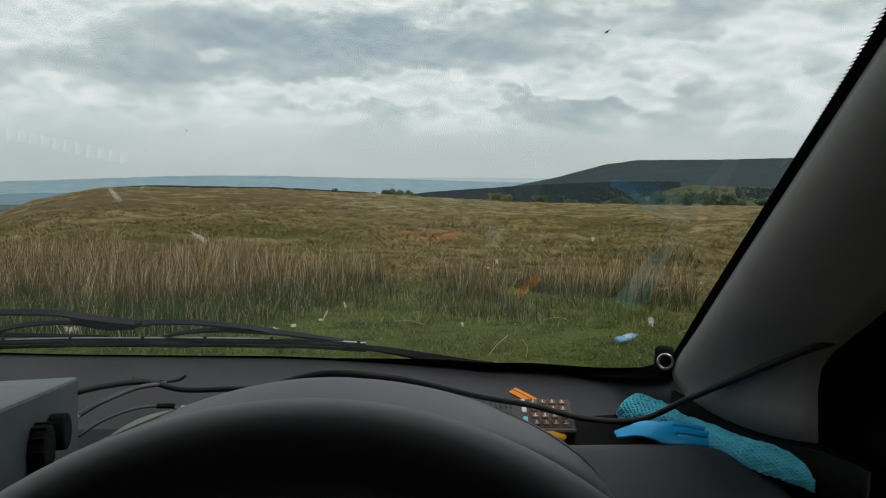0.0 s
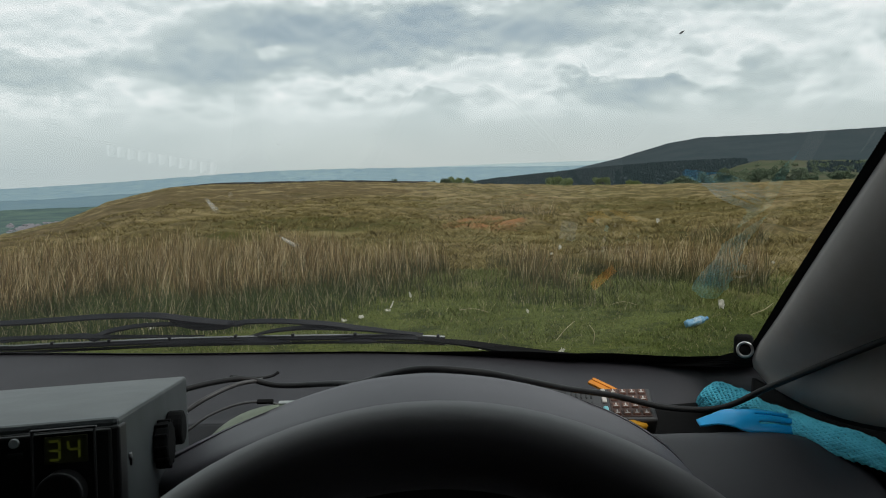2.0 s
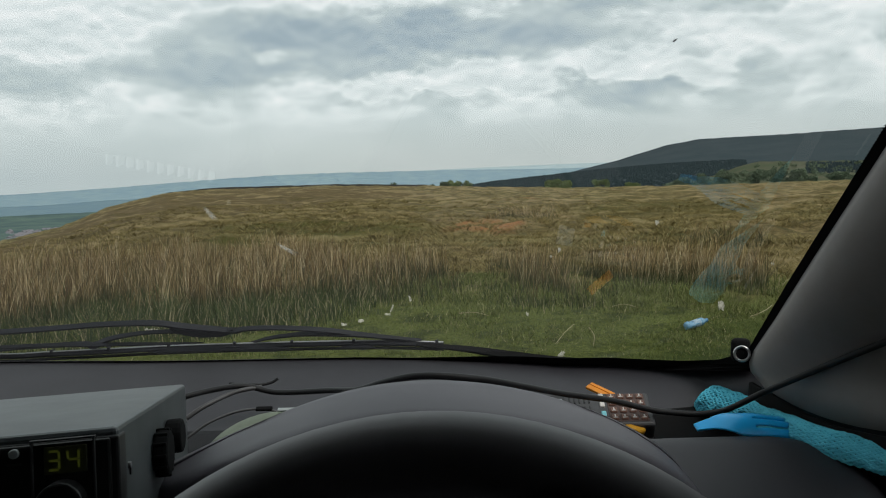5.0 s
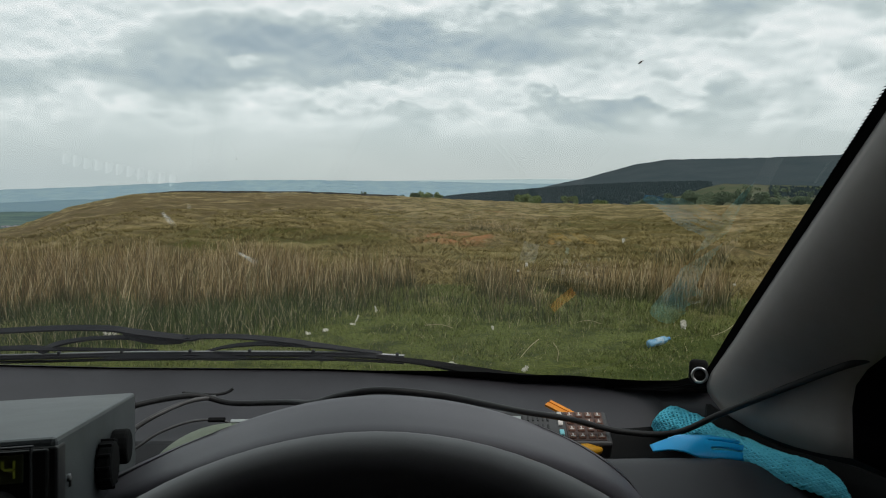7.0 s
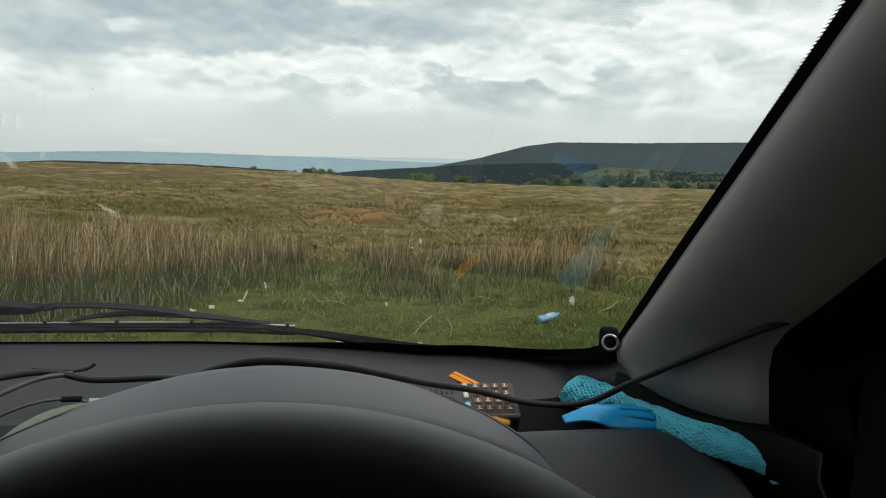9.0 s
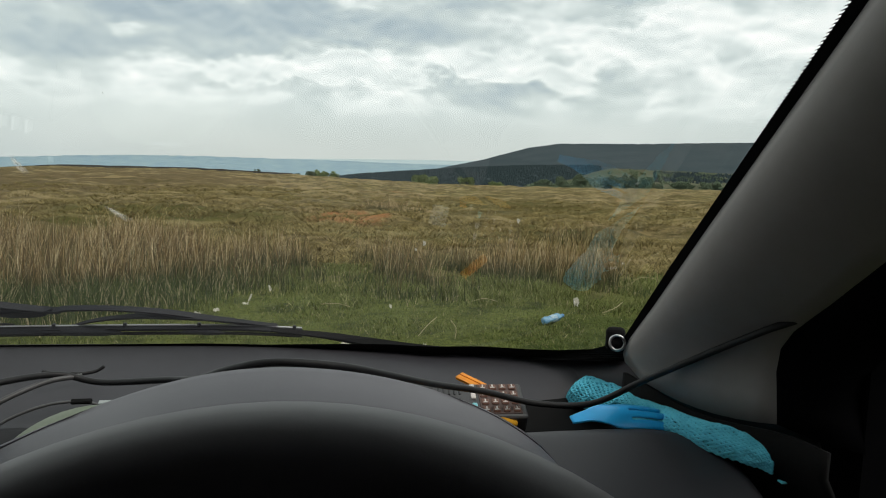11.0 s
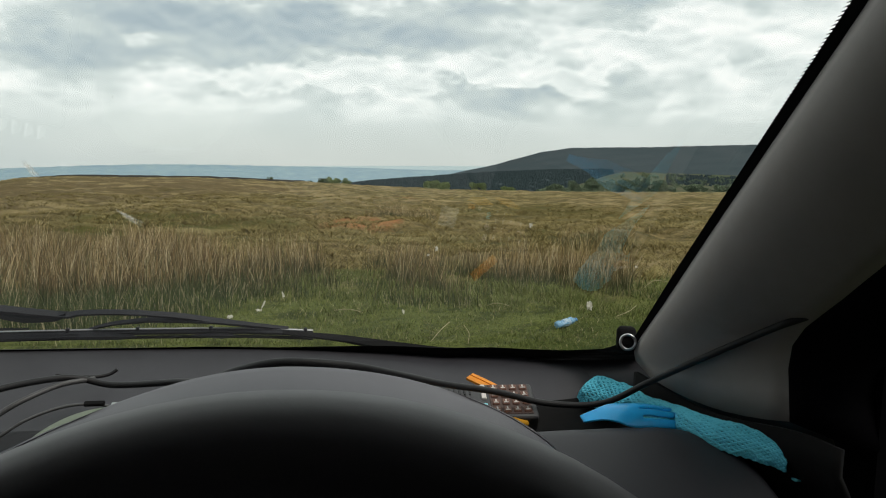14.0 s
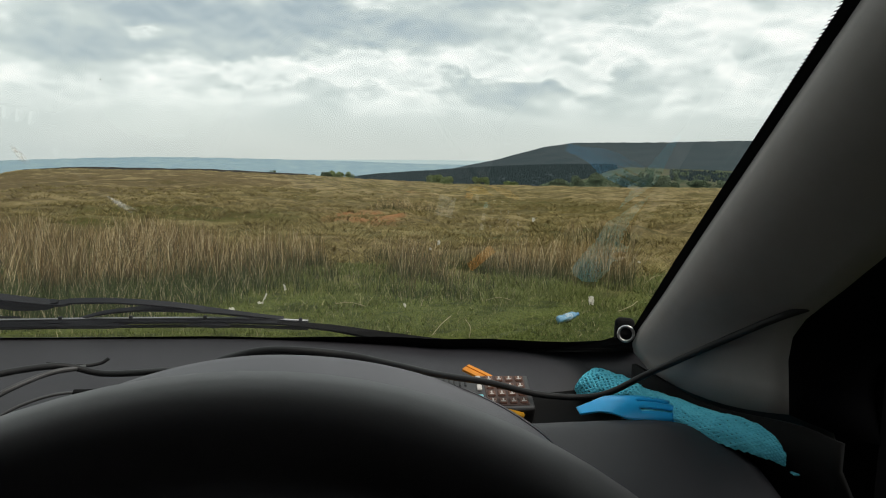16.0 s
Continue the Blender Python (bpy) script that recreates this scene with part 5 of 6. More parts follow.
BL = [(-0.85, -0.0030)] + [(-0.722, -0.0260), (-0.646, -0.0209), (-0.547, -0.0114), (-0.444, -0.0009), (-0.337, 0.0026), (-0.244, 0.0044), (-0.144, 0.0048), (-0.081, 0.0062), (-0.001, 0.0045)]
low = wiper("wiper", "black wiper blade with bright steel strip, parked on the glass", [
    ("steel_strip", STEEL, BL, 0.0006, 0.0010, 0.026),
    ("blade", WIPER, [(x, s - 0.0042) for x, s in BL], 0.0030, 0.003, 0.023),
    ("rubber", BLACK, [(x, s - 0.0095) for x, s in BL], 0.0012, 0.002, 0.018),
    ("arm", WIPER, [(-0.318, -0.0031, 0.4), (-0.278, 0.0144, 0.8), (-0.241, 0.0226, 1.0), (-0.205, 0.0256, 1.2), (-0.125, 0.0178, 1.0), (-0.036, 0.0045, 0.8)], 0.0022, 0.003, 0.028),
    ("foot", WIPER, [(-0.47, -0.008, 0.3), (-0.43, -0.004), (-0.36, -0.002, 0.8), (-0.33, -0.001, 0.3)], 0.0030, 0.003, 0.018),
    ("foot", WIPER, [(-0.34, -0.004, 0.3), (-0.31, -0.002), (-0.27, -0.002), (-0.245, -0.004, 0.3)], 0.0048, 0.003, 0.018),
    ("foot", WIPER, [(-0.17, -0.003, 0.3), (-0.13, -0.002), (-0.11, -0.004, 0.4)], 0.0045, 0.003, 0.018),
])
for x in (-0.637, -0.541, -0.441, -0.335, -0.243, -0.144, -0.012):
    s = float(np.interp(x, [p[0] for p in BL], [p[1] for p in BL]))
    part("clip", box_bm(0.005, 0.006, 0.006, gl(x, s - 0.0006, 0.0265), 0.001, 1), WIPER, low)
wiper("wiper", "black wiper arm with a jointed bracket, parked above the other", [
    ("arm", WIPER, [(-0.85, 0.036)] + [(-0.695, 0.0365, 1.0), (-0.604, 0.0479, 1.0), (-0.513, 0.0605, 1.0), (-0.442, 0.0630, 1.1), (-0.402, 0.0522, 1.2), (-0.332, 0.0369, 1.1), (-0.308, 0.0416, 0.9), (-0.255, 0.0423, 0.9), (-0.186, 0.0324, 1.0), (-0.134, 0.0176, 1.0), (-0.046, 0.0005, 0.8)], 0.0022, 0.004, 0.030),
    ("arm_root", BLACK, [(-0.044, 0.020, 0.5), (0.034, 0.009, 0.9), (0.095, -0.005, 1.2), (0.179, -0.014, 1.1), (0.26, -0.026, 1.0), (0.33, -0.040, 0.6)], 0.0030, 0.005, 0.012),
    ("knuckle", WIPER, [(-0.425, 0.0492, 0.4), (-0.406, 0.0384, 0.9), (-0.381, 0.0326, 1.1), (-0.346, 0.0337, 1.0), (-0.328, 0.0403, 0.4)], 0.0062, 0.005, 0.030),
    ("bracket", WIPER, [(-0.719, -0.0165, 0.8), (-0.663, -0.0073, 1.0), (-0.579, 0.0016, 1.3), (-0.562, -0.0038, 1.8), (-0.528, 0.0184, 1.2), (-0.478, 0.0350, 1.0), (-0.432, 0.0406, 1.0), (-0.411, 0.0349, 0.6)], 0.0018, 0.003, 0.028),
    ("blade", WIPER, [(-0.85, -0.004, 0.7), (-0.66, 0.006), (-0.55, 0.010), (-0.45, 0.013, 0.7), (-0.38, 0.014, 0.3)], 0.0020, 0.003, 0.022),
])


def ring_fitting():
    c = Vector((0.3790, 0.9165, 1.3065))
    m = look(c, (0, 0.03, 1.54))
    ob = thing("ring_socket", m, "small round socket with a chrome ring in a black mount", "socket")
    a = np.linspace(0, 2 * np.pi, 32, endpoint=False)
    v, f = sweep(np.stack([0.0088 * np.cos(a), 0.0088 * np.sin(a), 0 * a - 0.006], 1), round_section(0.0018, 8), up=(0, 0, 1), closed=True)
    link_mesh("ring", v, f, CHROME, ob, "bright chrome ring", smooth=True)
    part("socket_face", disc_bm(0.0078, 0.004, (0, 0, -0.003), seg=24, bevel=0.001), BLACK, ob)
    part("pin", disc_bm(0.0022, 0.004, (0, 0, -0.007), seg=12), BLACK, ob)
    part("mount", box_bm(0.024, 0.030, 0.016, (0.002, 0.005, 0.012), 0.007, 4), BLACK, ob)


ring_fitting()


# ---------- things on the dashboard ----------
def seven_segment(digits, h, mat, parent, origin, ex, ez, gap):
    """Bars of a seven-segment readout."""
    seg = {"0": "abcdef", "1": "bc", "2": "abged", "3": "abgcd", "4": "fgbc", "5": "afgcd", "6": "afgedc", "7": "abc", "8": "abcdefg", "9": "abcdfg"}
    w, t = h * 0.55, h * 0.13
    at = {"a": (w / 2, h, 1), "g": (w / 2, h / 2, 1), "d": (w / 2, 0, 1), "f": (0, h * 0.75, 0), "b": (w, h * 0.75, 0), "e": (0, h * 0.25, 0), "c": (w, h * 0.25, 0)}
    ex, ez, origin = Vector(ex), Vector(ez), Vector(origin)
    for i, ch in enumerate(digits):
        verts, faces = [], []
        for k in seg[ch]:
            cx, cz, flat = at[k]
            hw, hh = (w / 2 - t * 0.3, t / 2) if flat else (t / 2, h / 4 - t * 0.3)
            n = len(verts)
            for sx, sz in ((-1, -1), (1, -1), (1, 1), (-1, 1)):
                verts.append(origin + ex * (cx + sx * hw + i * gap) + ez * (cz + sz * hh))
            faces.append((n, n + 1, n + 2, n + 3))
        link_mesh("digit", verts, faces, mat, parent, "yellow readout digit " + ch)


def radio_set():
    N, F = Vector((-0.249, 0.543, 1.364)), Vector((-0.304, 0.843, 1.309))
    ey = (F - N).normalized()
    ex = Vector((0.975, 0.225, 0.0))
    ex = (ex - ex.dot(ey) * ey).normalized()
    ez = ex.cross(ey)
    m = Matrix((ex, ey, ez)).transposed().to_4x4()
    m.translation = N
    ob = thing("radio_set", m, "grey metal cased radio set with a black front panel", "radio")
    W, D, H = 0.26, 0.310, 0.098
    part("case", box_bm(W, D, H, (-W / 2, D / 2, -H / 2), 0.0035, 2), BOX_TOP, ob, "grey enamelled steel case")
    part("front_panel", box_bm(W - 0.008, 0.010, H - 0.012, (-W / 2, -0.001, -H / 2 - 0.001), 0.002, 2), BOX_DARK, ob, "black plastic front panel")
    part("front_frame", box_bm(W + 0.003, 0.022, H - 0.006, (-W / 2, 0.008, -H / 2 - 0.003), 0.002, 2), BOX_DARK, ob, "black frame round the front")
    for sx in (-0.015, -0.058):
        part("frame_bar", box_bm(0.0016, 0.004, 0.066, (sx, -0.0065, -0.038), 0.0004, 1), HANDSET, ob)
    part("frame_bar", box_bm(0.0456, 0.004, 0.0016, (-0.0365, -0.0065, -0.0045), 0.0004, 1), HANDSET, ob)
    part("display_window", box_bm(0.030, 0.002, 0.020, (-0.035, -0.0066, -0.0195), 0.0006, 1), LCD_BACK, ob, "dark display window")
    seven_segment("34", 0.0135, DIGIT, ob, (-0.0465, -0.0082, -0.0262), (1, 0, 0), (0, 0, 1), 0.0135)
    part("channel_knob", disc_bm(0.0165, 0.016, (-0.037, -0.013, -0.050), "Y", 28, 0.002), BOX_DARK, ob)
    part("button", disc_bm(0.0036, 0.004, (-0.0700, -0.007, -0.0120), "Y", 14, 0.0008), SCREEN_GREY, ob, "pale round button")
    part("caption_bar", box_bm(0.010, 0.001, 0.0014, (-0.0700, -0.0066, -0.020)), HANDSET, ob)
    part("meter_window", box_bm(0.036, 0.002, 0.036, (-0.103, -0.0066, -0.028), 0.0008, 1), SCREEN_GREY, ob, "pale grey meter window")
    part("meter_sill", box_bm(0.044, 0.003, 0.002, (-0.110, -0.0066, -0.060)), HANDSET, ob)
    for y, z in ((0.030, -0.035), (0.20, -0.070)):
        part("screw", disc_bm(0.0028, 0.003, (0.0008, y, z), "X", 10, 0.0006), STEEL, ob)
    part("slot", box_bm(0.002, 0.004, 0.010, (0.0004, 0.034, -0.038)), BOX_DARK, ob)
    k = part("bracket_knob", disc_bm(0.021, 0.013, (0.007, 0.134, -0.046), "X", 22, 0.003), BLACK, ob, "black ribbed fixing knob")
    for i in range(12):
        a = i * math.pi / 6
        part("rib", box_bm(0.012, 0.003, 0.003, (0.007, 0.134 + 0.021 * math.cos(a), -0.046 + 0.021 * math.sin(a)), 0.0006, 1), BLACK, k)
    part("bracket_knob", disc_bm(0.017, 0.016, (0.008, 0.188, -0.040), "X", 20, 0.003), BLACK, ob, "black ribbed fixing knob")
    sink = part("heat_sink", box_bm(0.20, 0.006, 0.080, (-W / 2, D + 0.002, -H / 2), 0.001, 1), BOX_DARK, ob, "black finned heat sink")
    for i in range(11):
        part("fin", box_bm(0.0036, 0.016, 0.018, (-0.030 - i * 0.0150, D + 0.012, -0.014), 0.0006, 1), ALUMINIUM, sink, "bright metal fin")
    part("mounting_bracket", box_bm(0.22, 0.24, 0.004, (-W / 2, D / 2 + 0.02, -H - 0.003), 0.001, 1), BLACK, ob)
    foot = m.inverted()
    for x, y in ((-0.30, 0.66), (-0.44, 0.63), (-0.32, 0.82), (-0.46, 0.79)):
        top = m @ Vector((0, 0, -H - 0.004))
        zt = N.z + ((x - N.x) * ez.x + (y - N.y) * ez.y) / -ez.z - (H + 0.004) / ez.z
        v, f = sweep([foot @ Vector((x, y, 1.205)), foot @ Vector((x, y, zt))], round_section(0.008, 10), up=(0, 1, 0.1))
        link_mesh("bracket_leg", v, f, BLACK, ob)


radio_set()

cord = thing("power_cable", Matrix.Identity(4), "thick black cable trailing over the dashboard", "cable")
tube("sheath", [(-0.345, 0.905, 1.262), (-0.322, 0.90, 1.277), (-0.271, 0.95, 1.273), (-0.222, 0.95, 1.263), (-0.143, 0.90, 1.279), (-0.100, 0.82, 1.303), (-0.060, 0.745, 1.334), (-0.020, 0.722, 1.3455), (0.037, 0.730, 1.338),
                (0.087, 0.775, 1.315), (0.140, 0.840, 1.285), (0.205, 0.880, 1.262), (0.272, 0.895, 1.241), (0.338, 0.890, 1.240), (0.376, 0.842, 1.280), (0.409, 0.782, 1.324), (0.433, 0.712, 1.368), (0.450, 0.695, 1.381), (0.480, 0.672, 1.400)],
     0.0037, CABLE, cord, n=10)
lead = thing("thin_lead", Matrix.Identity(4), "thin grey lead with a bright plug behind the radio", "cable")
tube("sheath", [(-0.327, 0.897, 1.248), (-0.305, 0.91, 1.260), (-0.275, 0.94, 1.268), (-0.245, 0.96, 1.268)], 0.0030, CABLE_GREY, lead)
part("plug", disc_bm(0.0032, 0.008, (-0.327, 0.893, 1.247), "Y", 12, 0.0008), CHROME, lead, "bright metal plug")
loose = thing("loose_wire", Matrix.Identity(4), "short black wire end sticking up from the dashboard", "wire")
tube("wire", [(-0.30, 1.00, 1.262), (-0.268, 1.025, 1.252), (-0.250, 1.032, 1.2525), (-0.240, 1.034, 1.258)], 0.0022, CABLE, loose)
loop = thing("thin_lead", Matrix.Identity(4), "thin black wire looping across the dashboard", "cable")
tube("sheath", [(-0.318, 0.87, 1.232), (-0.290, 0.88, 1.249), (-0.255, 0.89, 1.259), (-0.222, 0.895, 1.258), (-0.195, 0.895, 1.248)], 0.0016, CABLE_GREY, loop)


def pale_lid():
    """Shallow moulded lid lying in the tray beside the hood."""
    m = pose(-0.200, 0.800, 1.220, 28, 0, 0)
    ob = thing("plastic_dish", m, "pale green plastic dish with a rim, half behind the hood", "dish")
    prof = [(0.0, 0.006), (0.060, 0.006), (0.070, 0.010), (0.078, 0.010), (0.082, 0.006), (0.082, -0.006), (0.079, -0.008), (0.0, -0.008)]
    a = np.linspace(0, 2 * np.pi, 40, endpoint=False)
    verts = [(r * math.cos(t), r * math.sin(t), z) for t in a for r, z in prof]
    k = len(prof)
    faces = [(i * k + j, ((i + 1) % 40) * k + j, ((i + 1) % 40) * k + j + 1, i * k + j + 1) for i in range(40) for j in range(k - 1)]
    link_mesh("body", verts, faces, PALE, ob, smooth=True)
    part("hole", disc_bm(0.005, 0.003, (-0.073, 0.012, 0.0105), seg=14), BOX_DARK, ob, "dark oval hole")
    part("tab", box_bm(0.020, 0.006, 0.004, (-0.02, 0.083, 0.010), 0.001, 1), BLACK, ob)
    part("peg", disc_bm(0.003, 0.008, (0.035, 0.074, 0.012), seg=10), BLACK, ob)
    part("clip", box_bm(0.034, 0.005, 0.003, (0.014, 0.080, 0.0105), 0.0010, 2), SCREEN_GREY, ob, "white plastic clip")


pale_lid()


def handheld_radio():
    tilt = radians(25)
    m = Matrix.Translation((0.1905, 0.915, 1.241)) @ Matrix.Rotation(radians(-3), 4, "Z") @ Matrix.Rotation(tilt, 4, "X")
    ob = thing("handheld_radio", m, "black handheld radio with brown keys in an orange rubber case", "handheld radio")
    body = part("body", box_bm(0.145, 0.058, 0.028, (0, 0, -0.014), 0.004, 3), HANDSET, ob, "dark grey plastic body")
    part("screen", box_bm(0.021, 0.030, 0.002, (-0.050, 0.002, 0.0006), 0.0006, 1), SCREEN_GREY, ob, "pale grey display")
    part("screen_frame", box_bm(0.029, 0.042, 0.0016, (-0.050, 0.002, 0.0), 0.0006, 1), BOX_DARK, ob)
    for i in range(5):
        for j in range(2):
            part("speaker_slot", box_bm(0.0026, 0.012, 0.002, (-0.030 + i * 0.0062, 0.015 - 0.018 * j, 0.0002), 0.0005, 1), BOX_DARK, ob)
    for v, mt in ((0.020, KEY_MARK), (0.005, KEY_MARK), (-0.012, KEY_CYAN)):
        part("side_key", box_bm(0.0062, 0.0095, 0.004, (0.0105, v, 0.001), 0.0014, 2), mt, ob, "cyan key" if mt is KEY_CYAN else "pale key")
    part("talk_key", box_bm(0.012, 0.008, 0.004, (-0.020, -0.021, 0.001), 0.0014, 2), ORANGE, ob, "orange key")
    part("talk_key", box_bm(0.006, 0.008, 0.004, (-0.006, -0.021, 0.001), 0.0014, 2), KEY_MARK, ob, "pale key")
    part("keypad", box_bm(0.049, 0.050, 0.0016, (0.0415, 0.001, 0.0002), 0.0006, 1), material("keypad_brown", (0.085, 0.050, 0.042), 0.6), ob, "brown keypad plate")
    me_key = me_mark = None
    for i in range(4):
        for j in range(4):
            x, y = 0.0235 + i * 0.0120, 0.0195 - j * 0.0124
            k = part("key", box_bm(0.0092, 0.0088, 0.0032, (0, 0, 0), 0.0012, 1), KEY, ob)
            if me_key is None:
                me_key = k.data
            else:
                old, k.data = k.data, me_key
                bpy.data.meshes.remove(old)
            k.location = (x, y, 0.0016)
            p = part("print", box_bm(0.0046, 0.0012, 0.0006, (0, -0.0018, 0)), KEY_MARK, k) if me_mark is None else new("print", me_mark)
            if me_mark is None:
                bm = box_bm(0.0052, 0.0013, 0.0006, (0, -0.0022, 0))
                add_bm(bm, box_bm(0.0016, 0.0040, 0.0006, (0, 0.0006, 0)))
                old = p.data
                q = part("print", bm, KEY_MARK, k)
                bpy.data.objects.remove(p)
                bpy.data.meshes.remove(old)
                p, me_mark = q, q.data
            p.parent = k
            p.location = (0, 0, 0.0019)
    tab = [(-0.030, -0.028, -0.008), (-0.012, -0.031, -0.004), (0.018, -0.036, -0.004), (0.040, -0.034, -0.005), (0.058, -0.030, -0.008)]
    v, f = sweep(smooth_path(tab, 6), [(-0.007, -0.009), (0.007, -0.009), (0.006, 0.004), (-0.006, 0.004)], up=(0, 0, 1), scales=np.interp(np.linspace(0, 1, 25), (0, .15, .8, 1), (.5, 1, 1, .5)))
    link_mesh("case_edge", v, f, YELLOW, ob, "amber rubber case edge", smooth=True)
    flap = [(0.034, 0.0420, -0.0215), (0.026, 0.0505, -0.0225), (0.015, 0.0620, -0.0245), (0.0045, 0.0735, -0.0270)]
    v, f = sweep(smooth_path(flap, 5), [(-0.007, -0.002), (0.007, -0.002), (0.0066, 0.0012), (0.002, 0.0016), (0.0014, 0.0002), (0.0002, 0.0002), (-0.0004, 0.0018), (-0.0066, 0.0012)], up=(0, 0, 1))
    link_mesh("case_flap", v, f, ORANGE, ob, "orange rubber flap with a groove")
    v, f = sweep([(-0.072, 0.012, -0.010), (-0.082, 0.012, -0.010), (-0.083, 0.012, -0.010), (-0.125, 0.014, -0.012)], round_section(0.005, 10), up=(0, 0, 1), scales=[1.2, 1.2, 0.8, 0.6])
    link_mesh("antenna", v, f, BLACK, ob, "short black antenna", smooth=True)
    part("volume_knob", disc_bm(0.006, 0.010, (-0.077, -0.014, -0.010), "X", 14, 0.001), BLACK, ob)


handheld_radio()


def fork():
    m = Matrix.Translation((0.336, 0.806, 1.2535)) @ Matrix.Rotation(radians(6), 4, "Z") @ Matrix.Rotation(radians(21), 4, "X")
    ob = thing("plastic_fork", m, "bright blue plastic fork lying on the cloth", "fork")
    verts, faces = [], []
    n = 34
    width = lambda t: float(np.interp(t, (0, 0.18, 0.42, 0.6, 1.0), (0.005, 0.008, 0.017, 0.0185, 0.0165)))
    arch = lambda t, v: 0.009 * math.sin(math.pi * min(1, t * 1.02)) - 0.010 * (v / 0.018) ** 2 * min(1, t * 2)
    cols = 16
    for i in range(n):
        t = i / (n - 1)
        for j in range(cols):
            v = (j / (cols - 1) * 2 - 1) * width(t)
            tip = 0.004 * (1 - abs((j % 4) - 1.5) / 1.5) * (t > 0.98)
            verts.append((-0.056 + 0.106 * t + tip, v, arch(t, v)))
    for i in range(n - 1):
        t = (i + 0.5) / (n - 1)
        for j in range(cols - 1):
            if t > 0.62 and j % 4 == 3 and j < 15:
                continue
            faces.append((i * cols + j, i * cols + j + 1, (i + 1) * cols + j + 1, (i + 1) * cols + j))
    head = link_mesh("head", verts, faces, FORK, ob, smooth=True)
    mod = head.modifiers.new("thickness", "SOLIDIFY")
    mod.thickness = 0.0024


fork()


def knitted_cloth():
    """Crocheted strip: a folded body under an open net of loops."""
    ob = thing("crocheted_cloth", Matrix.Identity(4), "crumpled turquoise crocheted cloth in the dashboard corner", "cloth")
    spine = smooth_path([(0.356, 0.972, 1.224), (0.362, 0.952, 1.234), (0.376, 0.915, 1.237), (0.384, 0.870, 1.242), (0.393, 0.825, 1.247), (0.404, 0.785, 1.248), (0.424, 0.750, 1.249), (0.444, 0.727, 1.246), (0.460, 0.713, 1.241)], 11)
    n, k = len(spine), 22
    tan = np.gradient(spine, axis=0)
    tan /= np.linalg.norm(tan, axis=1)[:, None]
    side = np.cross(tan, (0, 0, 1))
    side /= np.linalg.norm(side, axis=1)[:, None]
    half = np.interp(np.linspace(0, 1, n), (0, 0.08, 0.30, 0.42, 0.55, 0.75, 0.95, 1), (0.018, 0.024, 0.022, 0.016, 0.012, 0.013, 0.013, 0.012))
    high = np.interp(np.linspace(0, 1, n), (0, 0.08, 0.30, 0.42, 0.55, 0.75, 1), (0.012, 0.023, 0.019, 0.015, 0.015, 0.016, 0.014))

    def surf(i, a, lift=0.0):
        i = min(n - 1.001, max(0.0, i))
        q, w = int(i), i - int(i)
        c = spine[q] * (1 - w) + spine[q + 1] * w
        sd = side[q] * (1 - w) + side[q + 1] * w
        h, g = half[q] * (1 - w) + half[q + 1] * w, high[q] * (1 - w) + high[q + 1] * w
        wob = 1 + 0.16 * noise.noise((c[0] * 55 + a, c[1] * 55, a * 1.7)) + 0.10 * noise.noise((c[1] * 120, a * 3.1, 4))
        return c + sd * (h * wob + lift) * math.cos(a) + np.array([0, 0, 1]) * ((g * wob + lift) * math.sin(a) - 0.006)

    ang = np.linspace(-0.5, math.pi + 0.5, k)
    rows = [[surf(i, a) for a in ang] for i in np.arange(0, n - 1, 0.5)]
    # body under the net, its shade put into the darker yarn colour
    sheet("folds", rows, YARN_SHADED, ob, "inner folds in a shaded copy of the turquoise")
    # the net: a slanting lattice of thick yarn with small round openings
    verts, edges, grid = [], [], {}
    m_rows, m_cols = 70, 17
    rng = random.Random(4)
    for r in range(m_rows):
        for c in range(m_cols):
            i = (r + rng.uniform(-0.18, 0.18)) / (m_rows - 1) * (n - 1)
            a = -0.45 + (math.pi + 0.9) * (c + 0.5 * (r % 2) + rng.uniform(-0.12, 0.12)) / (m_cols - 0.5)
            grid[r, c] = len(verts)
            verts.append(surf(i, a, 0.0012))
    for r in range(m_rows - 1):
        for c in range(m_cols):
            edges.append((grid[r, c], grid[r + 1, c]))
            other = c + (1 if r % 2 else -1)
            if 0 <= other < m_cols:
                edges.append((grid[r, c], grid[r + 1, other]))
    vv, ff = [], []
    for a, b in edges:
        p, q = np.array(verts[a]), np.array(verts[b])
        v, f = sweep([p, (p + q) / 2 + np.array([0, 0, 0.0002]), q], round_section(0.0016, 5), up=(0.3, 0.5, 0.8), caps=False)
        base = len(vv)
        vv += list(v)
        ff += [tuple(base + t for t in g) for g in f]
    link_mesh("net", vv, ff, YARN, ob, "open turquoise yarn mesh", smooth=True)
    part("scrap", box_bm(0.010, 0.008, 0.002, (0.462, 0.700, 1.222), 0.0008, 1), YARN, ob)


knitted_cloth()


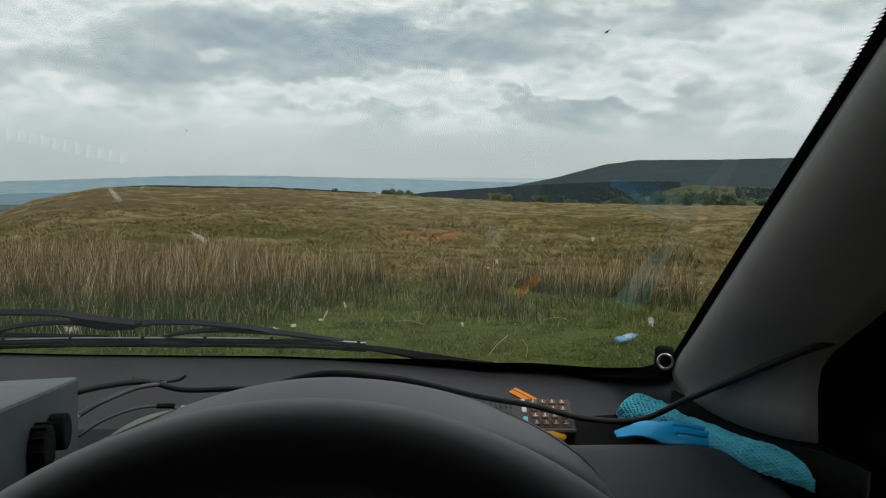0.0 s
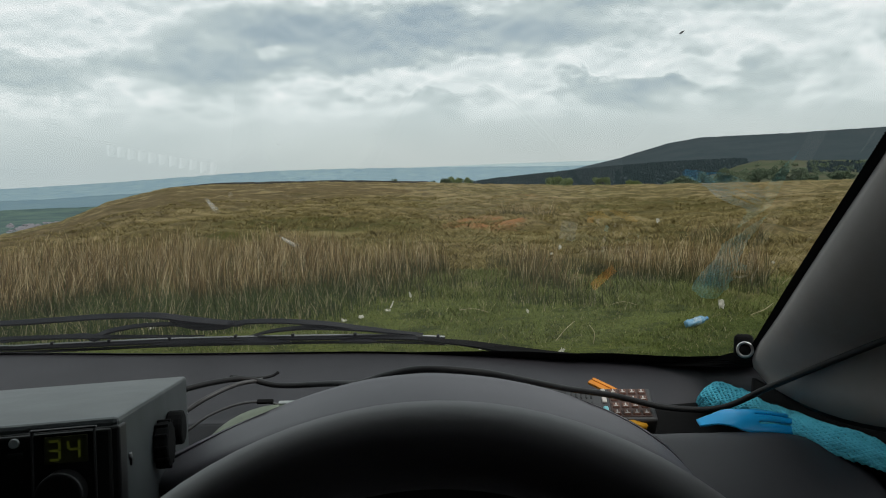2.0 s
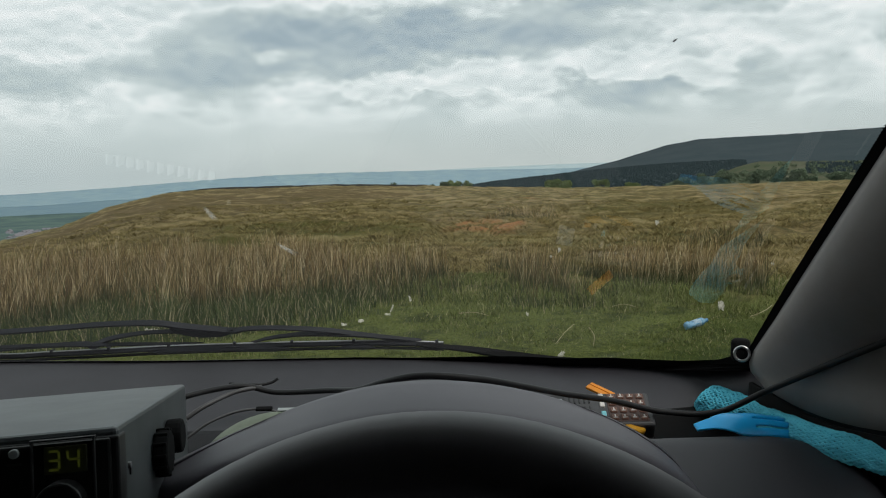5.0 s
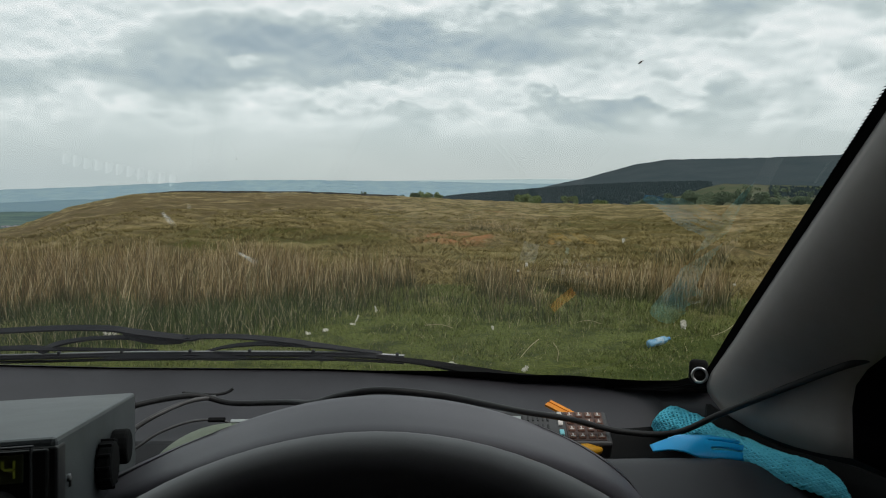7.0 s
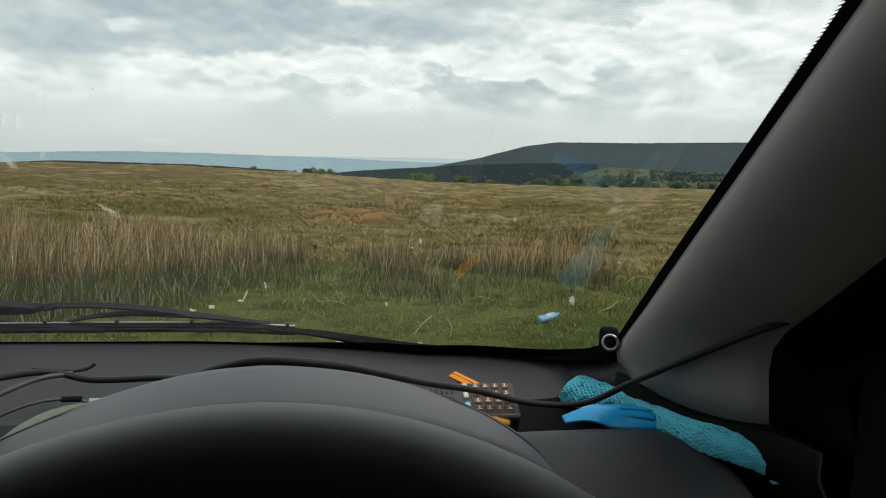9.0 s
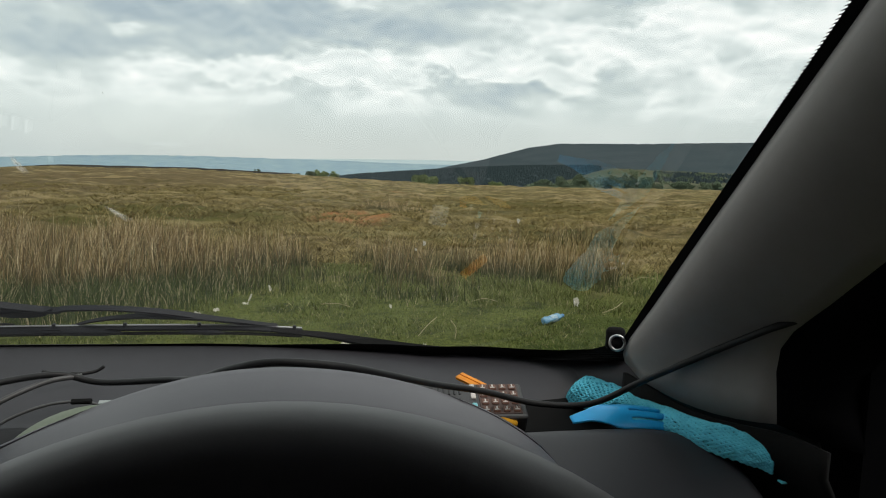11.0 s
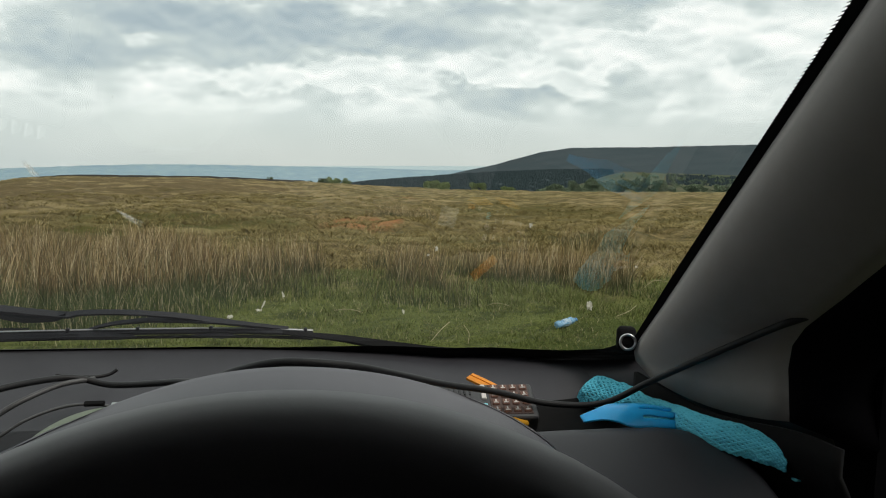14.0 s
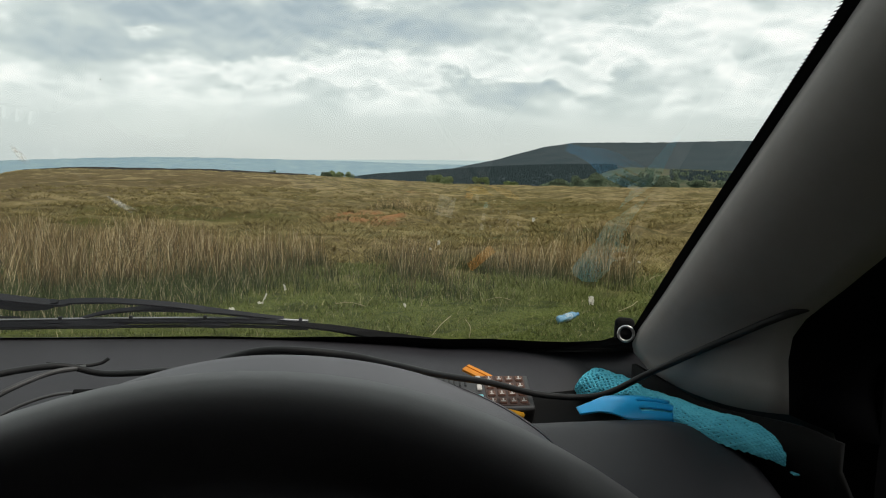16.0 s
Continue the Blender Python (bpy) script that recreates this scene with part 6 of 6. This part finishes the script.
def specks():
    """Dried insect marks and grit on the windscreen."""
    rng = random.Random(2)
    verts, faces = [], []
    marks = [(0.210, 0.603, 0.0030), (-0.175, 0.463, 0.0013), (0.079, 0.477, 0.0008)]
    marks += [(rng.uniform(-0.7, 0.33), rng.uniform(0.08, 0.62), rng.uniform(0.0003, 0.0006)) for _ in range(30)]
    for x, s, r in marks:
        n = len(verts)
        for k in range(7):
            a = 2 * math.pi * k / 7
            q = r * rng.uniform(0.4, 1.0)
            verts.append(gl(x + q * 0.6 * math.cos(a) + q * 0.4 * math.sin(a), s + q * math.sin(a), 0.0006))
        faces.append(tuple(range(n, n + 7)))
    tagged(link_mesh("windscreen_dirt", verts, faces, DIRT), "dried insect marks and grit on the windscreen", "dirt", kind="stuff")


DIRT = material("dried_dirt", (0.30, 0.27, 0.24), 0.9)
specks()



def smear(label, x0, s0, x1, s1, wide, seed):
    """A dry streak on the outside of the windscreen, of several ragged strands."""
    rng = random.Random(seed)
    verts, faces = [], []
    dx, ds = x1 - x0, s1 - s0
    ln = math.hypot(dx, ds)
    nx, ns = -ds / ln, dx / ln
    for k in range(12):
        off = rng.uniform(-0.5, 0.5) * wide
        a, b = rng.uniform(0, 0.25), rng.uniform(0.7, 1.0)
        w = wide * rng.uniform(0.18, 0.36)
        i = len(verts)
        for j in range(7):
            t = a + (b - a) * j / 6
            h = w * math.sin(math.pi * (0.1 + 0.85 * j / 6)) * rng.uniform(0.7, 1.2)
            o = off * (0.5 + 0.9 * t) + rng.uniform(-0.04, 0.04) * wide
            for sg in (-1, 1):
                verts.append(gl(x0 + dx * t + nx * (o + sg * h), s0 + ds * t + ns * (o + sg * h), 0.0032 + 0.0001 * k))
        faces += [(i + 2 * j, i + 2 * j + 1, i + 2 * j + 3, i + 2 * j + 2) for j in range(6)]
    ob = tagged(link_mesh("windscreen_smear", verts, faces, FILM), label, "smear", kind="stuff")
    ob.visible_shadow = False


smear("pale dry streak on the windscreen", -0.208, 0.297, -0.182, 0.269, 0.0058, 1)
smear("faint dry streak on the windscreen", -0.278, 0.374, -0.270, 0.342, 0.0062, 2)


# ---------- litter on the grass ----------
def bottle():
    ob = thing("plastic_bottle", pose(2.33, 6.72, ground_z(2.33, 6.72) + 0.055, 0, 90 - 8, 22), "crushed blue plastic bottle lying on the grass", "bottle")
    prof = [(0.0, -0.125), (0.026, -0.125), (0.034, -0.118), (0.036, -0.09), (0.033, -0.07), (0.036, -0.05), (0.036, 0.05), (0.033, 0.07), (0.024, 0.095), (0.013, 0.108), (0.013, 0.118), (0.0, 0.118)]
    a = np.linspace(0, 2 * np.pi, 20, endpoint=False)
    k = len(prof)
    verts = [(r * math.cos(t) * (1 + 0.40 * noise.noise((z * 26, t * 1.6, 1))), r * math.sin(t) * (1 + 0.42 * noise.noise((z * 30, t * 1.6, 5))), z) for t in a for r, z in prof]
    faces = [(i * k + j, ((i + 1) % 20) * k + j, ((i + 1) % 20) * k + j + 1, i * k + j + 1) for i in range(20) for j in range(k - 1)]
    link_mesh("body", verts, faces, PET, ob, "pale blue crumpled plastic", smooth=True)
    part("cap", disc_bm(0.016, 0.016, (0, 0, 0.124), seg=16, bevel=0.002), PET_LABEL, ob, "dark blue cap")
    part("label", disc_bm(0.0375, 0.075, (0, 0, 0.0), seg=20), PET_PALE, ob, "pale scuffed label band")


bottle()


def scrap(x, y, z, sx, sy, seed, label, stand=0.0):
    rng = random.Random(seed)
    rows = []
    for i in range(7):
        row = []
        for j in range(7):
            u, v = i / 6 - 0.5, j / 6 - 0.5
            w = math.hypot(u, v) + 1e-6
            cut = min(1.0, (0.30 + 0.34 * noise.noise((math.atan2(v, u) * 2.2, seed * 3.7, 0))) / w)
            u, v = u * cut, v * cut
            row.append((u * sx * 0.85 + rng.uniform(-0.05, 0.05) * sx, v * sy * math.cos(stand) + rng.uniform(-0.08, 0.08) * sy, 0.02 + (v + 0.5) * sy * math.sin(stand) + rng.uniform(0, 0.4) * min(sx, sy)))
        rows.append(row)
    ob = sheet("litter", rows, PAPER, thick=0.003, smooth=False)
    ob.matrix_world = pose(x, y, ground_z(x, y) + z, 0, 0, rng.uniform(-40, 40))
    tagged(ob, label, "litter", "litter on the grass")


for i, (x, y, z, sx, sy, st, what) in enumerate((
        (2.80, 7.36, 0.0, 0.11, 0.13, 1.0, "crumpled pale carton standing in the grass"),
        (-0.59, 7.55, 0.0, 0.10, 0.05, 0.5, "torn white wrapper on the grass"),
        (-0.55, 7.58, 0.02, 0.04, 0.11, 0.9, "torn white wrapper on the grass"),
        (-0.39, 8.22, 0.02, 0.05, 0.10, 1.1, "white paper scrap caught in the rushes"),
        (0.83, 7.29, 0.0, 0.05, 0.06, 0.8, "small white paper scrap on the grass"),
        (-0.99, 7.10, 0.0, 0.10, 0.05, 0.4, "torn white wrapper on the grass"),
        (-0.84, 7.28, 0.0, 0.10, 0.05, 0.4, "small pale wrapper on the grass"),
        (-2.78, 6.86, 0.02, 0.20, 0.10, 0.4, "flattened pale wrapper on the grass"),
        (0.33, 5.90, 0.0, 0.20, 0.07, 0.15, "flat white carton lid on the grass"),
        (0.91, 5.66, 0.0, 0.07, 0.08, 0.7, "small white scrap on the grass"),
        (3.01, 3.29, 0.0, 0.05, 0.035, 0.3, "white scrap beside the parked car"),
        (3.14, 3.31, 0.0, 0.035, 0.03, 0.4, "small white scrap beside the parked car"),
        (4.79, 16.4, 0.10, 0.14, 0.14, 1.0, "white scrap far out on the moor"),
        (4.55, 10.1, 0.05, 0.13, 0.05, 0.4, "thin pale scrap in the grass"),
        (1.62, 10.2, 0.30, 0.07, 0.10, 1.2, "pale scrap caught in the rushes"),
        (1.52, 10.3, 0.22, 0.06, 0.05, 1.0, "pale scrap caught in the rushes"))):
    scrap(x, y, z, sx, sy, 20 + i, what, st)


def stalk(pts, seed):
    ob = tube("dead_stalk", [(x, y, ground_z(x, y) + z) for x, y, z in pts], 0.0035, STRAW, n=5, k=6)
    tagged(ob, "pale dead stalk lying on the grass", "stalk", "dead stalks on the grass")


STRAW = material("dead_straw", (0.40, 0.34, 0.20), 0.85)
stalk([(4.05, 8.75, 0.03), (4.2, 8.8, 0.12), (4.4, 8.75, 0.10), (4.5, 8.7, 0.02)], 1)
stalk([(0.15, 7.55, 0.03), (0.30, 7.5, 0.05), (0.45, 7.45, 0.02)], 2)
stalk([(0.95, 6.25, 0.01), (1.05, 6.35, 0.08), (1.15, 6.45, 0.13)], 3)
stalk([(1.25, 6.1, 0.01), (1.26, 6.12, 0.10), (1.22, 6.14, 0.16)], 4)
stalk([(2.95, 7.0, 0.02), (3.1, 7.05, 0.07), (3.25, 7.2, 0.10)], 5)
stalk([(1.75, 7.7, 0.02), (1.9, 7.72, 0.06), (2.05, 7.7, 0.03)], 6)


# ---------- the car parked alongside ----------
def parked_car():
    ob = thing("parked_car", pose(2.225, 2.36, 0.0), "dark off-road car with grey bumper parked alongside", "car")
    # local: x to the right from its near side, y forwards from its front, z up
    side = [(-0.02, 0.62), (-0.03, 0.98), (-0.10, 1.06), (-1.15, 1.14), (-1.75, 1.72), (-4.1, 1.74), (-4.2, 0.95), (-4.2, 0.50), (-3.60, 0.45), (-3.52, 0.72), (-3.30, 0.86), (-3.05, 0.86), (-2.85, 0.72), (-2.76, 0.45),
            (-1.10, 0.45), (-1.02, 0.70), (-0.80, 0.86), (-0.52, 0.86), (-0.30, 0.70), (-0.24, 0.55)]
    body = prism("body", side, 0.04, 1.70, PAINT, ob, "dark purple-black painted body")
    mod = body.modifiers.new("edges", "BEVEL")
    mod.width, mod.segments, mod.limit_method = 0.03, 3, "ANGLE"
    bump_path = smooth_path([(-0.02, -0.42, 0.60), (-0.03, -0.20, 0.615), (0.02, -0.02, 0.62), (0.14, 0.07, 0.62), (0.45, 0.11, 0.62), (0.87, 0.12, 0.62), (1.30, 0.11, 0.62), (1.60, 0.07, 0.62), (1.72, -0.02, 0.62), (1.77, -0.20, 0.615), (1.76, -0.42, 0.60)], 5)
    v, f = sweep(bump_path, [(0.06, -0.17), (0.02, -0.17), (-0.055, -0.05), (-0.06, 0.03), (-0.035, 0.085), (0.06, 0.10)])
    b = link_mesh("bumper", v, f, BUMPER, ob, "grey plastic bumper")
    mod = b.modifiers.new("edges", "BEVEL")
    mod.width, mod.segments, mod.limit_method = 0.012, 2, "ANGLE"
    part("skirt", box_bm(1.66, 0.10, 0.18, (0.87, -0.04, 0.80), 0.02, 2), BLACK, ob, "black panel between bumper and lamps")
    for x0, s in ((0.10, 1), (1.64, -1)):
        lamp = part("headlight", box_bm(0.26, 0.16, 0.17, (x0 + s * 0.08, -0.05, 0.985), 0.03, 3), LAMP_GLASS, ob, "clear ribbed headlight")
        for i in range(5):
            part("rib", box_bm(0.27, 0.165, 0.006, (x0 + s * 0.08, -0.05, 0.925 + i * 0.03), 0.002, 1), CHROME, lamp)
    part("grille", box_bm(0.9, 0.04, 0.16, (0.87, 0.01, 0.975), 0.01, 2), BLACK, ob)
    for i in range(5):
        part("grille_bar", box_bm(0.86, 0.02, 0.014, (0.87, 0.03, 0.915 + i * 0.03), 0.004, 1), CHROME, ob)
    for y in (-0.66, -3.18):
        for x, s in ((0.10, 1), (1.64, -1)):
            v, f = sweep(np.stack([0 * np.arange(40), 0.27 * np.cos(np.linspace(0, 2 * np.pi, 40, endpoint=False)), 0.27 * np.sin(np.linspace(0, 2 * np.pi, 40, endpoint=False))], 1) + np.array([x, y, 0.36]), [(-0.10, -0.09), (0.10, -0.09), (0.11, 0.05), (0.08, 0.09), (-0.08, 0.09), (-0.11, 0.05)], up=(1, 0, 0), closed=True)
            wheel = new("wheel")
            wheel.parent = ob
            link_mesh("tyre", v, f, TYRE, wheel)
            part("rim", disc_bm(0.20, 0.14, (x, y, 0.36), "X", 28, 0.02), STEEL, wheel)
            part("hub", disc_bm(0.05, 0.17, (x, y, 0.36), "X", 16, 0.01), BLACK, wheel)
    for y0, y1, z0 in ((-1.75, -2.60, 1.16), (-2.68, -3.70, 1.18)):
        for x in (0.034, 1.702):
            part("side_window", box_bm(0.008, abs(y1 - y0), 0.42, (x, (y0 + y1) / 2, z0 + 0.24), 0.003, 1), BOX_DARK, ob, "dark side window")
    v, f = sweep([(0.10, -1.17, 1.155), (0.10, -1.72, 1.685)], [(-0.70, -0.006), (0.70, -0.006), (0.70, 0.006), (-0.70, 0.006)], up=(0, 0.7, 0.7))
    link_mesh("windscreen", np.asarray(v) + np.array([0.77, 0.012, 0.012]), f, BOX_DARK, ob, "dark windscreen")
    for x in (0.034, 1.706):
        part("side_moulding", box_bm(0.016, 2.9, 0.035, (x, -1.62, 0.905), 0.006, 2), BUMPER, ob, "grey side moulding")
    part("front_moulding", box_bm(1.64, 0.016, 0.030, (0.87, 0.016, 0.893), 0.006, 2), BUMPER, ob, "grey strip under the lamps")
    part("mirror", box_bm(0.18, 0.09, 0.16, (-0.08, -1.55, 1.20), 0.03, 3), BLACK, ob)
    part("arch_trim", box_bm(0.03, 0.9, 0.04, (0.03, -0.66, 0.90), 0.012, 2), BUMPER, ob, "grey arch trim")


parked_car()
